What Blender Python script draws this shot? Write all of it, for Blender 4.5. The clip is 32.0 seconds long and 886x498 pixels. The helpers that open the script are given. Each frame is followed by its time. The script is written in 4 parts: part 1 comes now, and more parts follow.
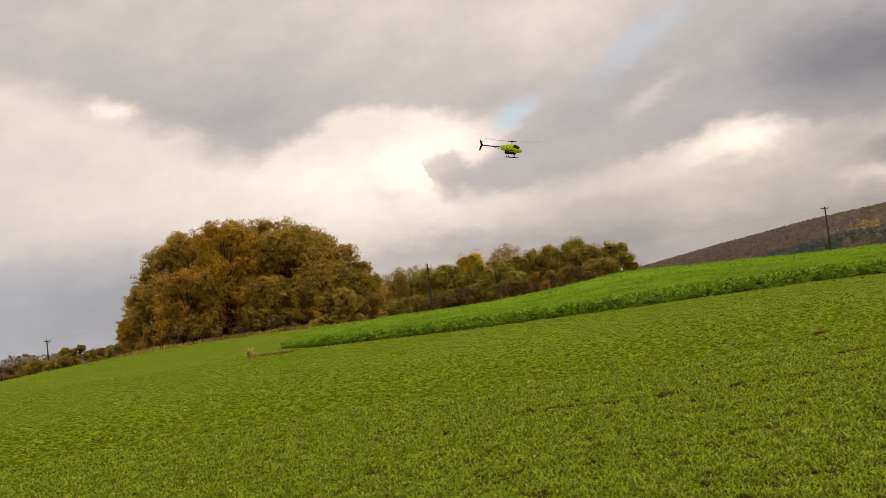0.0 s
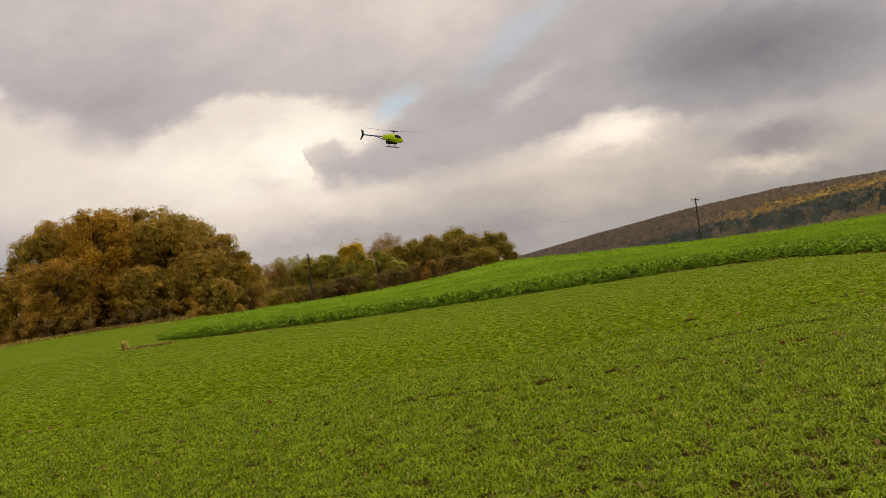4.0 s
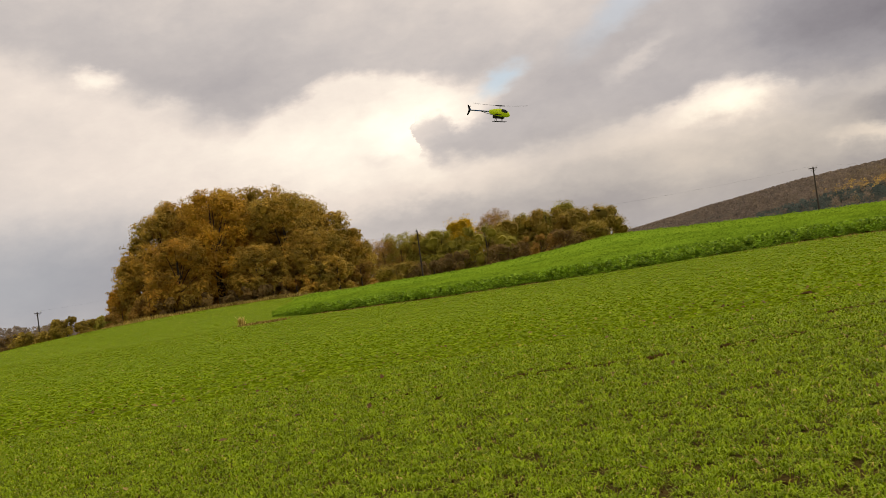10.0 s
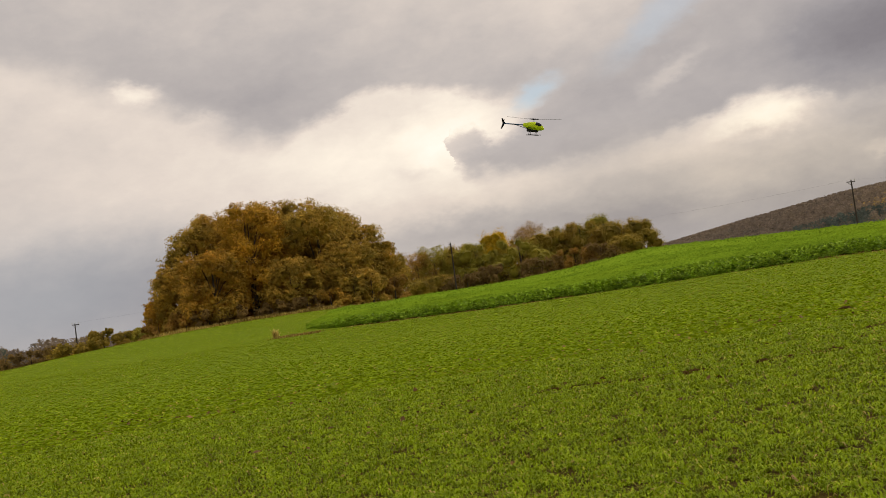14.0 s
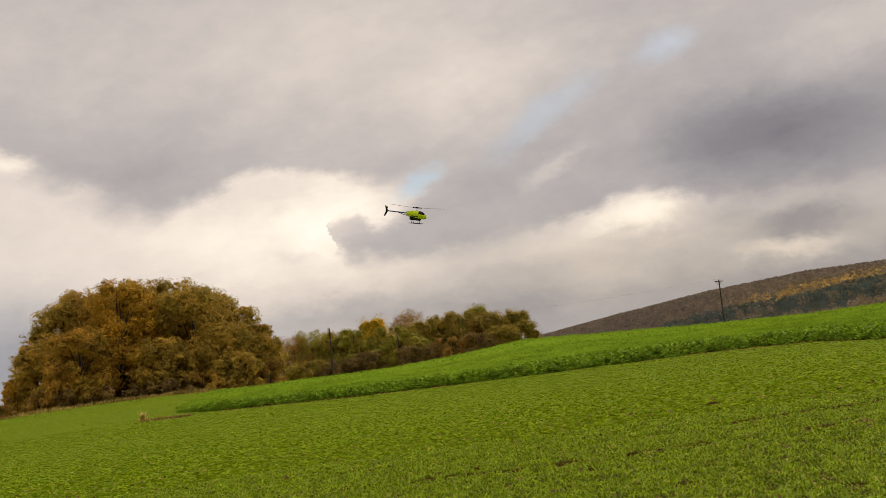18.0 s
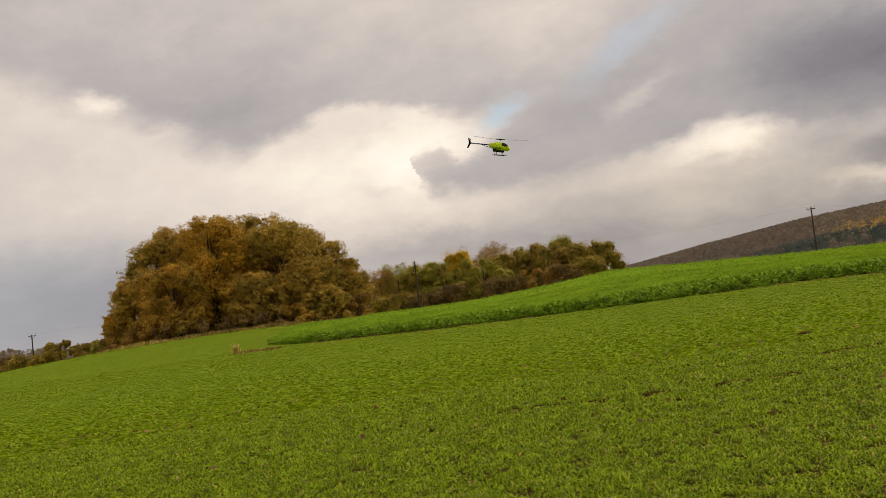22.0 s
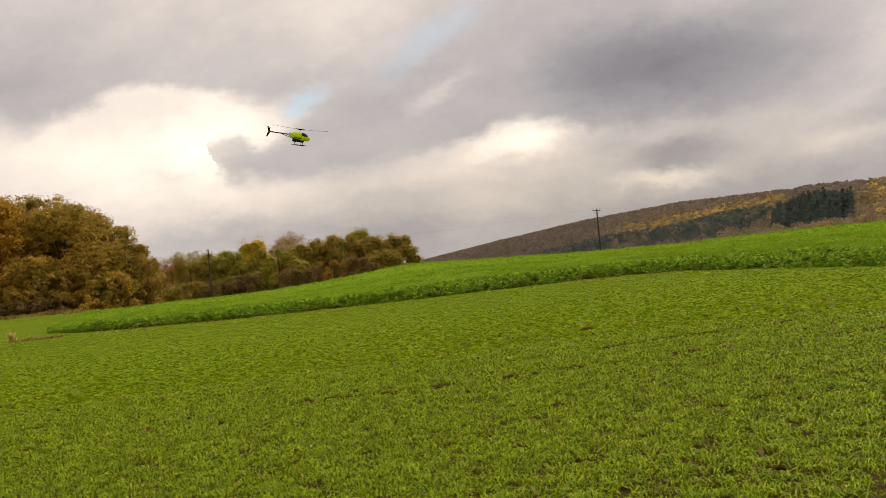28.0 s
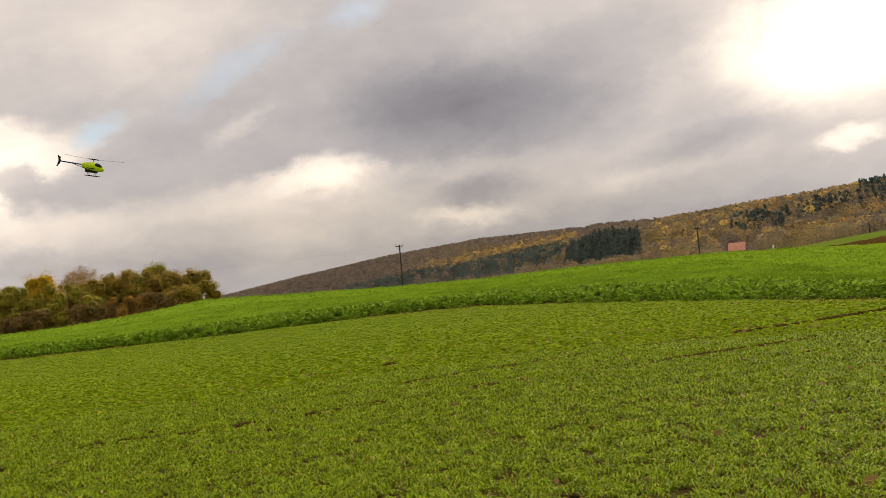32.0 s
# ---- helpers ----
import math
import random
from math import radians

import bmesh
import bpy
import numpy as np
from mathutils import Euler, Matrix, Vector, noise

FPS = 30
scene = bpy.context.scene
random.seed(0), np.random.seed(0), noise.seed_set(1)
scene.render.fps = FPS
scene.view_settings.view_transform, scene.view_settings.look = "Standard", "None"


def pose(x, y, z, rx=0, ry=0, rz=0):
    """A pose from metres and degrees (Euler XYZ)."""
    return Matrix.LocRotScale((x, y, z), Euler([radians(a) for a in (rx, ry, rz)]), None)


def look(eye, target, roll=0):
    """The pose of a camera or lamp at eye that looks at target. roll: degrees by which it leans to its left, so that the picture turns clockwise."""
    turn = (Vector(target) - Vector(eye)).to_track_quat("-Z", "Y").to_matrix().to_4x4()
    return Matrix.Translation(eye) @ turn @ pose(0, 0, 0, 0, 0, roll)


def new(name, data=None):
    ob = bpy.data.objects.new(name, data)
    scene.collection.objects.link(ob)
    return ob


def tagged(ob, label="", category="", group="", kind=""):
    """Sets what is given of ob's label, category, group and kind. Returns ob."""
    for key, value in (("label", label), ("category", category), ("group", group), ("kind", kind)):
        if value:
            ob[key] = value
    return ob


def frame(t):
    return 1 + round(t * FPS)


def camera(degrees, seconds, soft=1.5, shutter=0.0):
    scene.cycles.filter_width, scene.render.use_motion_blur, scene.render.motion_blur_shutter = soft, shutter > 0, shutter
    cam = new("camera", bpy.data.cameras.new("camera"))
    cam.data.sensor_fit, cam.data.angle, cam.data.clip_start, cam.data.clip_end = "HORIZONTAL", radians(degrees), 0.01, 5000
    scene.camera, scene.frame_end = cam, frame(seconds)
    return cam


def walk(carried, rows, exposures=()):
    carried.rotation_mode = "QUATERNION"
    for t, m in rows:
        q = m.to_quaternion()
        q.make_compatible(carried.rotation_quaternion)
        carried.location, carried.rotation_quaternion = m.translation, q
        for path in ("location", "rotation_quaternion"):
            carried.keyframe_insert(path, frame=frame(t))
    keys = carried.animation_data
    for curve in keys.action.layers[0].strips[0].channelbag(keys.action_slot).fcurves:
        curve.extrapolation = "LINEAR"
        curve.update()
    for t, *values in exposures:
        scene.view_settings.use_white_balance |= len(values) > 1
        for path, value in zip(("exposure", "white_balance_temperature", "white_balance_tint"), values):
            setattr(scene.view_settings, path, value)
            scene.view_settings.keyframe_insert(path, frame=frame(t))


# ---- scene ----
# The camera stands in the field at eye height and only turns: seconds, yaw, pitch, roll in degrees.
EYE = Vector((0.04, 0.03, 1.7))
TURNS = [
    (0, -0.40, 3.93, -6.82), (0.5, -2.25, 4.76, -6.96), (1, -4.35, 4.78, -7.37), (1.5, -5.03, 4.51, -7.58),
    (2, -5.65, 4.13, -6.93), (2.5, -5.86, 3.81, -6.94), (3, -6.49, 3.85, -7.05), (3.5, -6.77, 3.28, -7.43),
    (5.5, -7.10, 1.54, -5.97), (6, -6.23, 2.45, -6.56), (6.5, -4.82, 2.77, -6.91), (7, -3.27, 1.46, -8.44),
    (7.5, -2.21, 0.67, -9.35), (8, -1.25, 0.68, -8.73), (8.5, -1.51, 2.13, -7.15), (9, -1.34, 1.24, -6.89),
    (9.5, -1.54, 1.66, -7.44), (10, -0.72, 1.99, -7.73), (10.5, -0.20, 2.84, -7.47), (11, -0.07, 3.06, -7.76),
    (11.5, 1.50, 3.28, -8.15), (12, 0.70, 2.97, -7.52), (12.5, 0.12, 2.59, -7.38), (13, -0.47, 2.46, -7.50),
    (13.5, -0.01, 2.67, -7.60), (15.5, 3.59, 3.38, -6.83), (16, 1.20, 2.96, -6.62), (16.5, -1.78, 2.82, -5.57),
    (17, -2.80, 2.88, -4.81), (17.5, -4.37, 5.13, -5.28), (18, -6.08, 6.90, -6.05), (18.5, -8.34, 5.03, -6.82),
    (19, -8.59, 3.74, -7.02), (19.5, -7.51, 3.04, -6.75), (20, -5.64, 2.80, -7.02), (20.5, -4.05, 4.00, -6.94),
    (21, -3.36, 4.28, -6.67), (21.5, -2.99, 3.94, -6.51), (22, -1.07, 3.71, -6.43), (22.5, -0.03, 3.86, -6.59),
    (23, -0.00, 4.00, -6.90), (23.5, -0.65, 2.94, -7.80), (24, -0.87, 2.85, -7.45), (24.5, -1.13, 3.39, -7.07),
    (25, -2.93, 3.20, -7.10), (25.5, -5.34, 1.88, -6.43), (26, -6.56, 1.58, -5.58), (26.5, -8.22, 1.60, -5.40),
    (28.5, -13.47, 2.17, -5.35), (29, -15.04, 1.72, -5.49), (29.5, -15.95, 1.56, -5.82), (30, -16.28, 1.21, -6.02),
    (30.5, -16.64, 1.50, -6.28), (31, -17.34, 2.03, -5.80), (31.5, -20.31, 3.04, -5.81), (32, -23.01, 3.05, -5.58),
]


def aim(yaw, pitch, roll):
    y, p = radians(yaw), radians(pitch)
    way = Vector((-math.sin(y) * math.cos(p), math.cos(y) * math.cos(p), math.sin(p)))
    return look(EYE, EYE + way * 10, roll)


cam = camera(46.0, 32.0, soft=0.7)
# the phone's own exposure drifts a little: seconds, stops
EXPOSURES = [(0, 0.24), (0.5, 0.15), (1, 0.09), (3.5, 0.08), (5.5, 0.32), (6, 0.32), (7, 0.27), (11, 0.25), (11.7, 0.13), (13.5, 0.11), (15.5, 0.20), (17, 0.18),
             (18, 0.14), (19, 0.10), (25, 0.10), (25.7, 0.20), (26.5, 0.25), (28.5, 0.32), (30, 0.29), (32, 0.31)]
walk(cam, [(t, aim(a, b, c)) for t, a, b, c in TURNS], EXPOSURES)

# ---- sky and sun: broken November overcast, the sun low behind cloud over the wooded hill ----
SUN_AZ, SUN_EL = 50.0, 20.0
world = bpy.data.worlds.new("sky")
scene.world = world
world.use_nodes = True
wt = world.node_tree
wt.nodes.clear()


class Nodes:
    """Small helper to write node trees briefly."""

    def __init__(self, tree):
        self.tree = tree

    def add(self, kind):
        return self.tree.nodes.new(kind)

    def put(self, socket, value):
        if isinstance(value, bpy.types.NodeSocket):
            self.tree.links.new(value, socket)
        else:
            socket.default_value = value

    def math(self, op, a, b=0.0, clamp=False):
        n = self.add("ShaderNodeMath")
        n.operation, n.use_clamp = op, clamp
        self.put(n.inputs[0], a)
        self.put(n.inputs[1], b)
        return n.outputs[0]

    def vmath(self, op, a, b=(0, 0, 0)):
        n = self.add("ShaderNodeVectorMath")
        n.operation = op
        self.put(n.inputs[0], a)
        self.put(n.inputs[1], b)
        return n.outputs["Value"] if op == "LENGTH" else n.outputs[0]

    def mix(self, fac, a, b, blend="MIX"):
        n = self.add("ShaderNodeMix")
        n.data_type, n.blend_type = "RGBA", blend
        self.put(n.inputs[0], fac)
        self.put(n.inputs[6], a)
        self.put(n.inputs[7], b)
        return n.outputs[2]

    def noise(self, vec, scale, detail=4.0, rough=0.55, distort=0.0):
        n = self.add("ShaderNodeTexNoise")
        self.put(n.inputs["Vector"], vec)
        n.inputs["Scale"].default_value = scale
        n.inputs["Detail"].default_value = detail
        n.inputs["Roughness"].default_value = rough
        n.inputs["Distortion"].default_value = distort
        return n

    def ramp(self, fac, stops, interpolation="LINEAR"):
        n = self.add("ShaderNodeValToRGB")
        n.color_ramp.interpolation = interpolation
        els = n.color_ramp.elements
        while len(els) < len(stops):
            els.new(0.5)
        for e, (p, c) in zip(els, stops):
            e.position, e.color = p, (*c, 1)
        self.put(n.inputs[0], fac)
        return n.outputs[0]

    def span(self, value, a, b, c=0.0, d=1.0, smooth=True):
        n = self.add("ShaderNodeMapRange")
        n.interpolation_type = "SMOOTHSTEP" if smooth else "LINEAR"
        self.put(n.inputs[0], value)
        for i, v in enumerate((a, b, c, d)):
            n.inputs[i + 1].default_value = v
        return n.outputs[0]


def srgb(r, g, b):
    return tuple(((c / 255 + 0.055) / 1.055) ** 2.4 if c > 10 else c / 255 / 12.92 for c in (r, g, b))


S = Nodes(wt)
way = S.add("ShaderNodeTexCoord").outputs["Generated"]
sep = S.add("ShaderNodeSeparateXYZ")
S.put(sep.inputs[0], way)
az = S.math("MULTIPLY", S.math("ARCTAN2", sep.outputs[0], sep.outputs[1]), 57.2958)
el = S.math("MULTIPLY", S.math("ARCSINE", sep.outputs[2]), 57.2958)
flat = S.add("ShaderNodeCombineXYZ")
S.put(flat.inputs[0], az)
S.put(flat.inputs[1], el)
# ragged cloud edges: the flat angles are shifted by noise at three sizes before the masses are laid out
stretched = S.vmath("MULTIPLY", flat.outputs[0], (0.6, 1.0, 1.0))
place = flat.outputs[0]
for size, wide, high in ((0.22, 2.4, 1.4), (0.75, 1.7, 1.2), (2.4, 0.6, 0.5)):
    warp = S.vmath("SUBTRACT", S.noise(stretched, size, 4.0, 0.6).outputs["Color"], (0.5, 0.5, 0.5))
    place = S.vmath("ADD", place, S.vmath("MULTIPLY", warp, (wide, high, 0)))


def mass(a, e, wide, high, turn, soft, amount):
    """A cloud mass or a bright break at azimuth a and elevation e, in degrees; soft is the share of it that its edge takes."""
    m = S.add("ShaderNodeMapping")
    m.vector_type = "TEXTURE"
    S.put(m.inputs["Vector"], place)
    m.inputs["Location"].default_value = (a, e, 0)
    m.inputs["Rotation"].default_value = (0, 0, radians(turn))
    m.inputs["Scale"].default_value = (wide, high, 1)
    return S.span(S.vmath("LENGTH", m.outputs[0]), 1.0, 1.0 - soft, 0.0, amount)


split_place = S.add("ShaderNodeSeparateXYZ")
S.put(split_place.inputs[0], place)
cloud_az, cloud_el = split_place.outputs[0], split_place.outputs[1]


def course(points, by=cloud_az, low=-40.0, high=60.0):
    """A value that follows a line of points over the azimuth (or the elevation)."""
    stops = [((p - low) / (high - low), ((v + 10) / 40,) * 3) for p, v in points]
    c = S.ramp(S.span(by, low, high, 0.0, 1.0, False), stops)
    return S.math("SUBTRACT", S.math("MULTIPLY", c, 40.0), 10.0)


def over(edge, soft):
    """1 above an edge of the cloud, 0 below it."""
    return S.span(S.math("DIVIDE", S.math("SUBTRACT", cloud_el, edge), soft), -0.5, 0.5)


def blend(cover, under, on_top):
    return S.math("ADD", under, S.math("MULTIPLY", cover, S.math("SUBTRACT", on_top, under)))


# edges of the cloud, azimuth and elevation: the under side of the dark bank, its ragged tip, and the under side of the high deck
UNDER = [(-0.8, 25.0), (0.1, 7.8), (1.0, 6.9), (3.4, 6.7), (7.2, 6.8), (9.8, 7.2), (13.0, 8.0), (16.2, 8.7), (18.6, 8.6), (20.5, 7.9), (22.7, 7.5), (27.1, 7.4), (30.2, 7.8), (33.3, 8.2), (36.4, 8.5), (38.5, 9.1), (39.9, 10.8), (41.9, 18.2)]
TIP = [(-0.3, 11.9), (-0.1, 8.7), (1.5, 9.2), (2.2, 8.4), (4.3, 9.2), (6.1, 11.0), (7.3, 13.0), (9.0, 17.1), (11.4, 25.6)]
DECK = [(-22.0, 14.7), (-16.8, 13.0), (-14.2, 11.8), (-11.4, 10.4), (-9.4, 10.2), (-7.0, 10.8), (-4.5, 11.8), (-2.9, 12.0), (0.7, 11.4), (3.2, 10.9), (5.8, 11.3), (8.0, 11.4)]
# masses: azimuth, elevation, half width, half height, turn, softness, amount
BREAKS = [
    (0.5, 9.0, 4.7, 2.8, 4, 0.90, 0.16),
    (-5.1, 8.3, 8.1, 2.5, -1, 1.00, 0.10),
    (-16.6, 13.1, 1.9, 0.9, -1, 0.90, 0.25),
    (-12.8, 11.3, 2.8, 0.7, -0, 1.00, 0.10),
    (16.9, 7.8, 4.0, 1.5, 4, 0.80, 0.20),
    (13.1, 6.8, 5.6, 1.2, 12, 1.00, 0.08),
    (24.5, 4.8, 4.0, 0.8, -2, 0.90, 0.18),
    (17.8, 7.3, 2.5, 1.2, -1, 0.90, 0.12),
    (25.2, 4.4, 5.3, 0.9, 0, 1.00, 0.10),
    (33.1, 5.7, 3.4, 1.1, 12, 1.00, 0.10),
    (45.0, 6.7, 2.5, 0.9, 6, 0.80, 0.30),
    (44.8, 11.7, 8.1, 4.7, 4, 0.80, 0.62),
]
BANKS = [
    (25.8, 10.5, 9.3, 3.4, -4, 1.00, -0.16),
    (23.0, 10.5, 7.1, 3.4, -6, 0.80, -0.08),
    (29.1, 12.3, 10.2, 4.0, 9, 1.00, -0.06),
    (22.6, 12.1, 6.2, 3.7, 19, 1.00, -0.06),
    (2.3, 7.8, 2.8, 1.2, 2, 1.00, -0.05),
    (25.4, 6.0, 4.0, 1.3, 2, 0.90, -0.22),
    (37.1, 7.3, 5.9, 1.4, 10, 0.90, -0.16),
    (39.9, 5.5, 10.2, 1.2, 2, 1.00, -0.03),
    (21.7, 6.9, 2.2, 0.9, 2, 1.00, -0.10),
    (-9.3, 12.5, 6.8, 2.2, -2, 1.00, -0.07),
    (-2.1, 7.3, 1.6, 0.7, 4, 1.00, -0.10),
    (0.0, 3.8, 7.0, 1.6, 0, 1.00, -0.14),
]
HAZE = [
    (12.7, 10.8, 3.4, 0.8, 32, 1.00, 0.14),
    (8.8, 12.5, 4.7, 1.2, 29, 1.00, 0.05),
    (-13.8, 17.8, 10.9, 3.7, -1, 1.00, 0.04),
    (1.4, 17.8, 13.0, 4.0, -1, 1.00, 0.05),
    (9.3, 15.6, 9.3, 3.4, 14, 1.00, 0.14),
    (36.6, 10.4, 5.0, 1.9, 19, 1.00, 0.10),
    (28.8, 15.0, 7.8, 2.8, 4, 1.00, 0.10),
    (-16.0, 2.9, 11.8, 4.0, -2, 1.00, -0.18),
    (-14.0, 5.7, 8.1, 1.9, -2, 1.00, -0.06),
    (13.1, 4.3, 8.1, 1.2, -0, 1.00, 0.05),
    (6.3, 3.8, 12.4, 1.2, -3, 1.00, -0.04),
    (26.0, 6.3, 10.0, 1.6, 3, 1.00, -0.06),
]

# bright far sky, duller towards the horizon
tone = S.math("ADD", course([(-30, 0.58), (-20, 0.64), (-12, 0.71), (-5, 0.74), (1, 0.75), (6, 0.60), (10, 0.53), (14, 0.60), (20, 0.55), (26, 0.50), (34, 0.52), (42, 0.52), (48, 0.60)]),
              course([(0, -0.26), (3.5, -0.22), (4.8, -0.10), (6.2, 0.0), (30, 0.0)], cloud_el))
deck = over(course(DECK), course([(-25, 2.4), (-12, 3.0), (-7, 1.2), (0, 0.9), (4, 1.6)]))
tone = blend(deck, tone, course([(-30, 0.37), (-15, 0.38), (-8, 0.41), (0, 0.46), (6, 0.45)]))
bank = over(course(UNDER), course([(-1, 2.0), (0.5, 1.3), (8, 1.4), (13, 0.9), (20, 1.0), (30, 1.6), (38, 3.0)]))
bank = S.math("MULTIPLY", bank, S.math("SUBTRACT", 1.0, over(course(TIP), course([(0, 0.8), (4, 1.2), (6, 4.0), (9, 12.0)]))))
tone = blend(bank, tone, course([(0, 0.45), (3, 0.42), (6, 0.40), (10, 0.41), (20, 0.34), (30, 0.35), (36, 0.46), (40, 0.58)]))
tone = S.math("ADD", tone, course([(0, 0.0), (11, 0.0), (16, 0.09), (20, 0.11), (26, 0.04), (40, 0.0)], cloud_el))
for row in BREAKS + BANKS + HAZE:
    tone = S.math("ADD", tone, mass(*row))
# billows, and faint streaks drawn out along the wind
along = S.add("ShaderNodeMapping")
S.put(along.inputs["Vector"], place)
along.inputs["Rotation"].default_value = (0, 0, radians(-18))
streaky = S.vmath("MULTIPLY", along.outputs[0], (0.4, 1.0, 1.0))
tone = S.math("ADD", tone, S.math("MULTIPLY", S.math("SUBTRACT", S.noise(streaky, 0.5, 6.0, 0.6).outputs["Fac"], 0.5), 0.12))
tone = S.math("ADD", tone, S.math("MULTIPLY", S.math("SUBTRACT", S.noise(stretched, 0.55, 6.0, 0.62).outputs["Fac"], 0.5), 0.16))
cloud = S.ramp(S.math("MULTIPLY", tone, 0.8), [(0.0, srgb(118, 113, 118)), (0.2, srgb(151, 146, 148)), (0.376, srgb(185, 177, 173)), (0.544, srgb(220, 207, 196)),
                                               (0.688, srgb(248, 236, 219)), (0.8, srgb(255, 250, 238)), (1.0, srgb(300, 295, 285))])
# the low cloud beyond the left shoulder is bluer, that over the hill a little warmer
cool = mass(-23.0, 3.0, 15.0, 6.0, 0, 1.0, 1.0)
cloud = S.mix(S.math("MULTIPLY", cool, 0.55), cloud, (*srgb(158, 162, 168), 1))
cloud = S.mix(mass(20.0, 4.5, 32.0, 5.0, 0, 1.0, 1.0), cloud, (1.0, 0.97, 0.89, 1), "MULTIPLY")
sky = S.add("ShaderNodeTexSky")
sky.sky_type, sky.sun_disc = "NISHITA", False
sky.sun_elevation, sky.sun_rotation = radians(SUN_EL), radians(SUN_AZ)
blue = S.vmath("SCALE", sky.outputs[0])
blue.node.inputs["Scale"].default_value = 0.10
hole = S.math("ADD", mass(4.9, 10.7, 2.3, 1.0, 22, 0.9, 0.85), S.math("ADD", mass(12.5, 13.6, 5.5, 1.3, 30, 1.0, 0.45), mass(19.2, 16.4, 3.0, 1.2, 15, 1.0, 0.6)), clamp=True)
seen = S.mix(S.math("MULTIPLY", hole, 0.8), cloud, blue)
# unseen sky overhead, scaled up to 2.9 times to light the field
overhead = S.span(el, 24.0, 60.0, 1.0, 2.9)
lit = S.vmath("SCALE", seen)
S.put(lit.node.inputs["Scale"], overhead)
bg = S.add("ShaderNodeBackground")
S.put(bg.inputs[0], lit)
bg.inputs[1].default_value = 1.0
S.put(S.add("ShaderNodeOutputWorld").inputs[0], bg.outputs[0])

sun = new("sun", bpy.data.lights.new("sun", "SUN"))
sun.data.energy, sun.data.angle, sun.data.color = 0.8, radians(25), (1.0, 0.93, 0.82)
sun.matrix_world = look((0, 0, 50), Vector((0, 0, 50)) - Vector((math.sin(radians(SUN_AZ)) * math.cos(radians(SUN_EL)),
                                                                 math.cos(radians(SUN_AZ)) * math.cos(radians(SUN_EL)),
                                                                 math.sin(radians(SUN_EL)))))

# ---- materials ----
def material(name, rough=0.8, spec=0.12):
    m = bpy.data.materials.new(name)
    m.use_nodes = True
    n = Nodes(m.node_tree)
    bsdf = m.node_tree.nodes["Principled BSDF"]
    bsdf.inputs["Roughness"].default_value = rough
    bsdf.inputs["Specular IOR Level"].default_value = spec
    return m, n, bsdf


def leafy(name, stops, patch=None, patch_scale=0.25, rough=0.7, through_light=0.42, tone=False, spec=0.08, vary=0.15, sprig=0.55, by_branch=False):
    """Leaves: a colour by leaf, shifted by patches of the crown, light shining through."""
    m, n, bsdf = material(name, rough, spec)
    geo = n.add("ShaderNodeNewGeometry")
    if tone:
        at = n.add("ShaderNodeAttribute")
        at.attribute_name = "tone"
        pick = at.outputs["Fac"]
        pick = n.math("ADD", pick, n.math("MULTIPLY", n.math("SUBTRACT", geo.outputs["Random Per Island"], 0.5), 0.05))
    elif by_branch:
        at = n.add("ShaderNodeAttribute")
        at.attribute_name = "tone"
        pick = at.outputs["Fac"]
        pick = n.math("ADD", n.math("MULTIPLY", pick, 0.74), n.math("MULTIPLY", geo.outputs["Random Per Island"], 0.26))
    else:
        pick = geo.outputs["Random Per Island"]
    col = n.ramp(pick, stops)
    where = n.add("ShaderNodeTexCoord").outputs["Object"]
    if patch:
        f = n.span(n.noise(where, patch_scale, 3.0).outputs["Fac"], 0.42, 0.66)
        col = n.mix(n.math("MULTIPLY", f, 0.75), col, (*patch, 1))
    shade = n.span(geo.outputs["Random Per Island"], 0.0, 1.0, 1.0 - vary, 1.0 + vary, False)
    shade = n.math("MULTIPLY", shade, n.span(n.noise(where, sprig, 2.0).outputs["Fac"], 0.3, 0.7, 0.72, 1.25))
    col = n.mix(1.0, col, n.ramp(n.math("MULTIPLY", shade, 0.5), [(0, (0, 0, 0)), (1, (2, 2, 2))]), "MULTIPLY")
    n.put(bsdf.inputs["Base Color"], col)
    tr = n.add("ShaderNodeBsdfTranslucent")
    n.put(tr.inputs[0], col)
    mixer = n.add("ShaderNodeMixShader")
    mixer.inputs[0].default_value = through_light
    n.put(mixer.inputs[1], bsdf.outputs[0])
    n.put(mixer.inputs[2], tr.outputs[0])
    n.put(m.node_tree.nodes["Material Output"].inputs[0], mixer.outputs[0])
    return m


def mixed(name, colours, scale, fine, rough=0.85, bump=0.3, bump_scale=None):
    """A surface of three colours mixed by coarse and fine noise, with relief."""
    m, n, bsdf = material(name, rough)
    where = n.add("ShaderNodeTexCoord").outputs["Object"]
    a = n.noise(where, scale, 4.0).outputs["Fac"]
    b = n.noise(where, fine, 3.0, 0.65).outputs["Fac"]
    col = n.ramp(n.span(a, 0.3, 0.7), [(0, colours[0]), (1, colours[1])])
    col = n.mix(n.span(b, 0.45, 0.7), col, (*colours[2], 1))
    n.put(bsdf.inputs["Base Color"], col)
    if bump:
        bp = n.add("ShaderNodeBump")
        bp.inputs["Strength"].default_value = bump
        n.put(bp.inputs["Height"], n.noise(where, bump_scale or fine, 3.0).outputs["Fac"])
        n.put(bsdf.inputs["Normal"], bp.outputs[0])
    return m


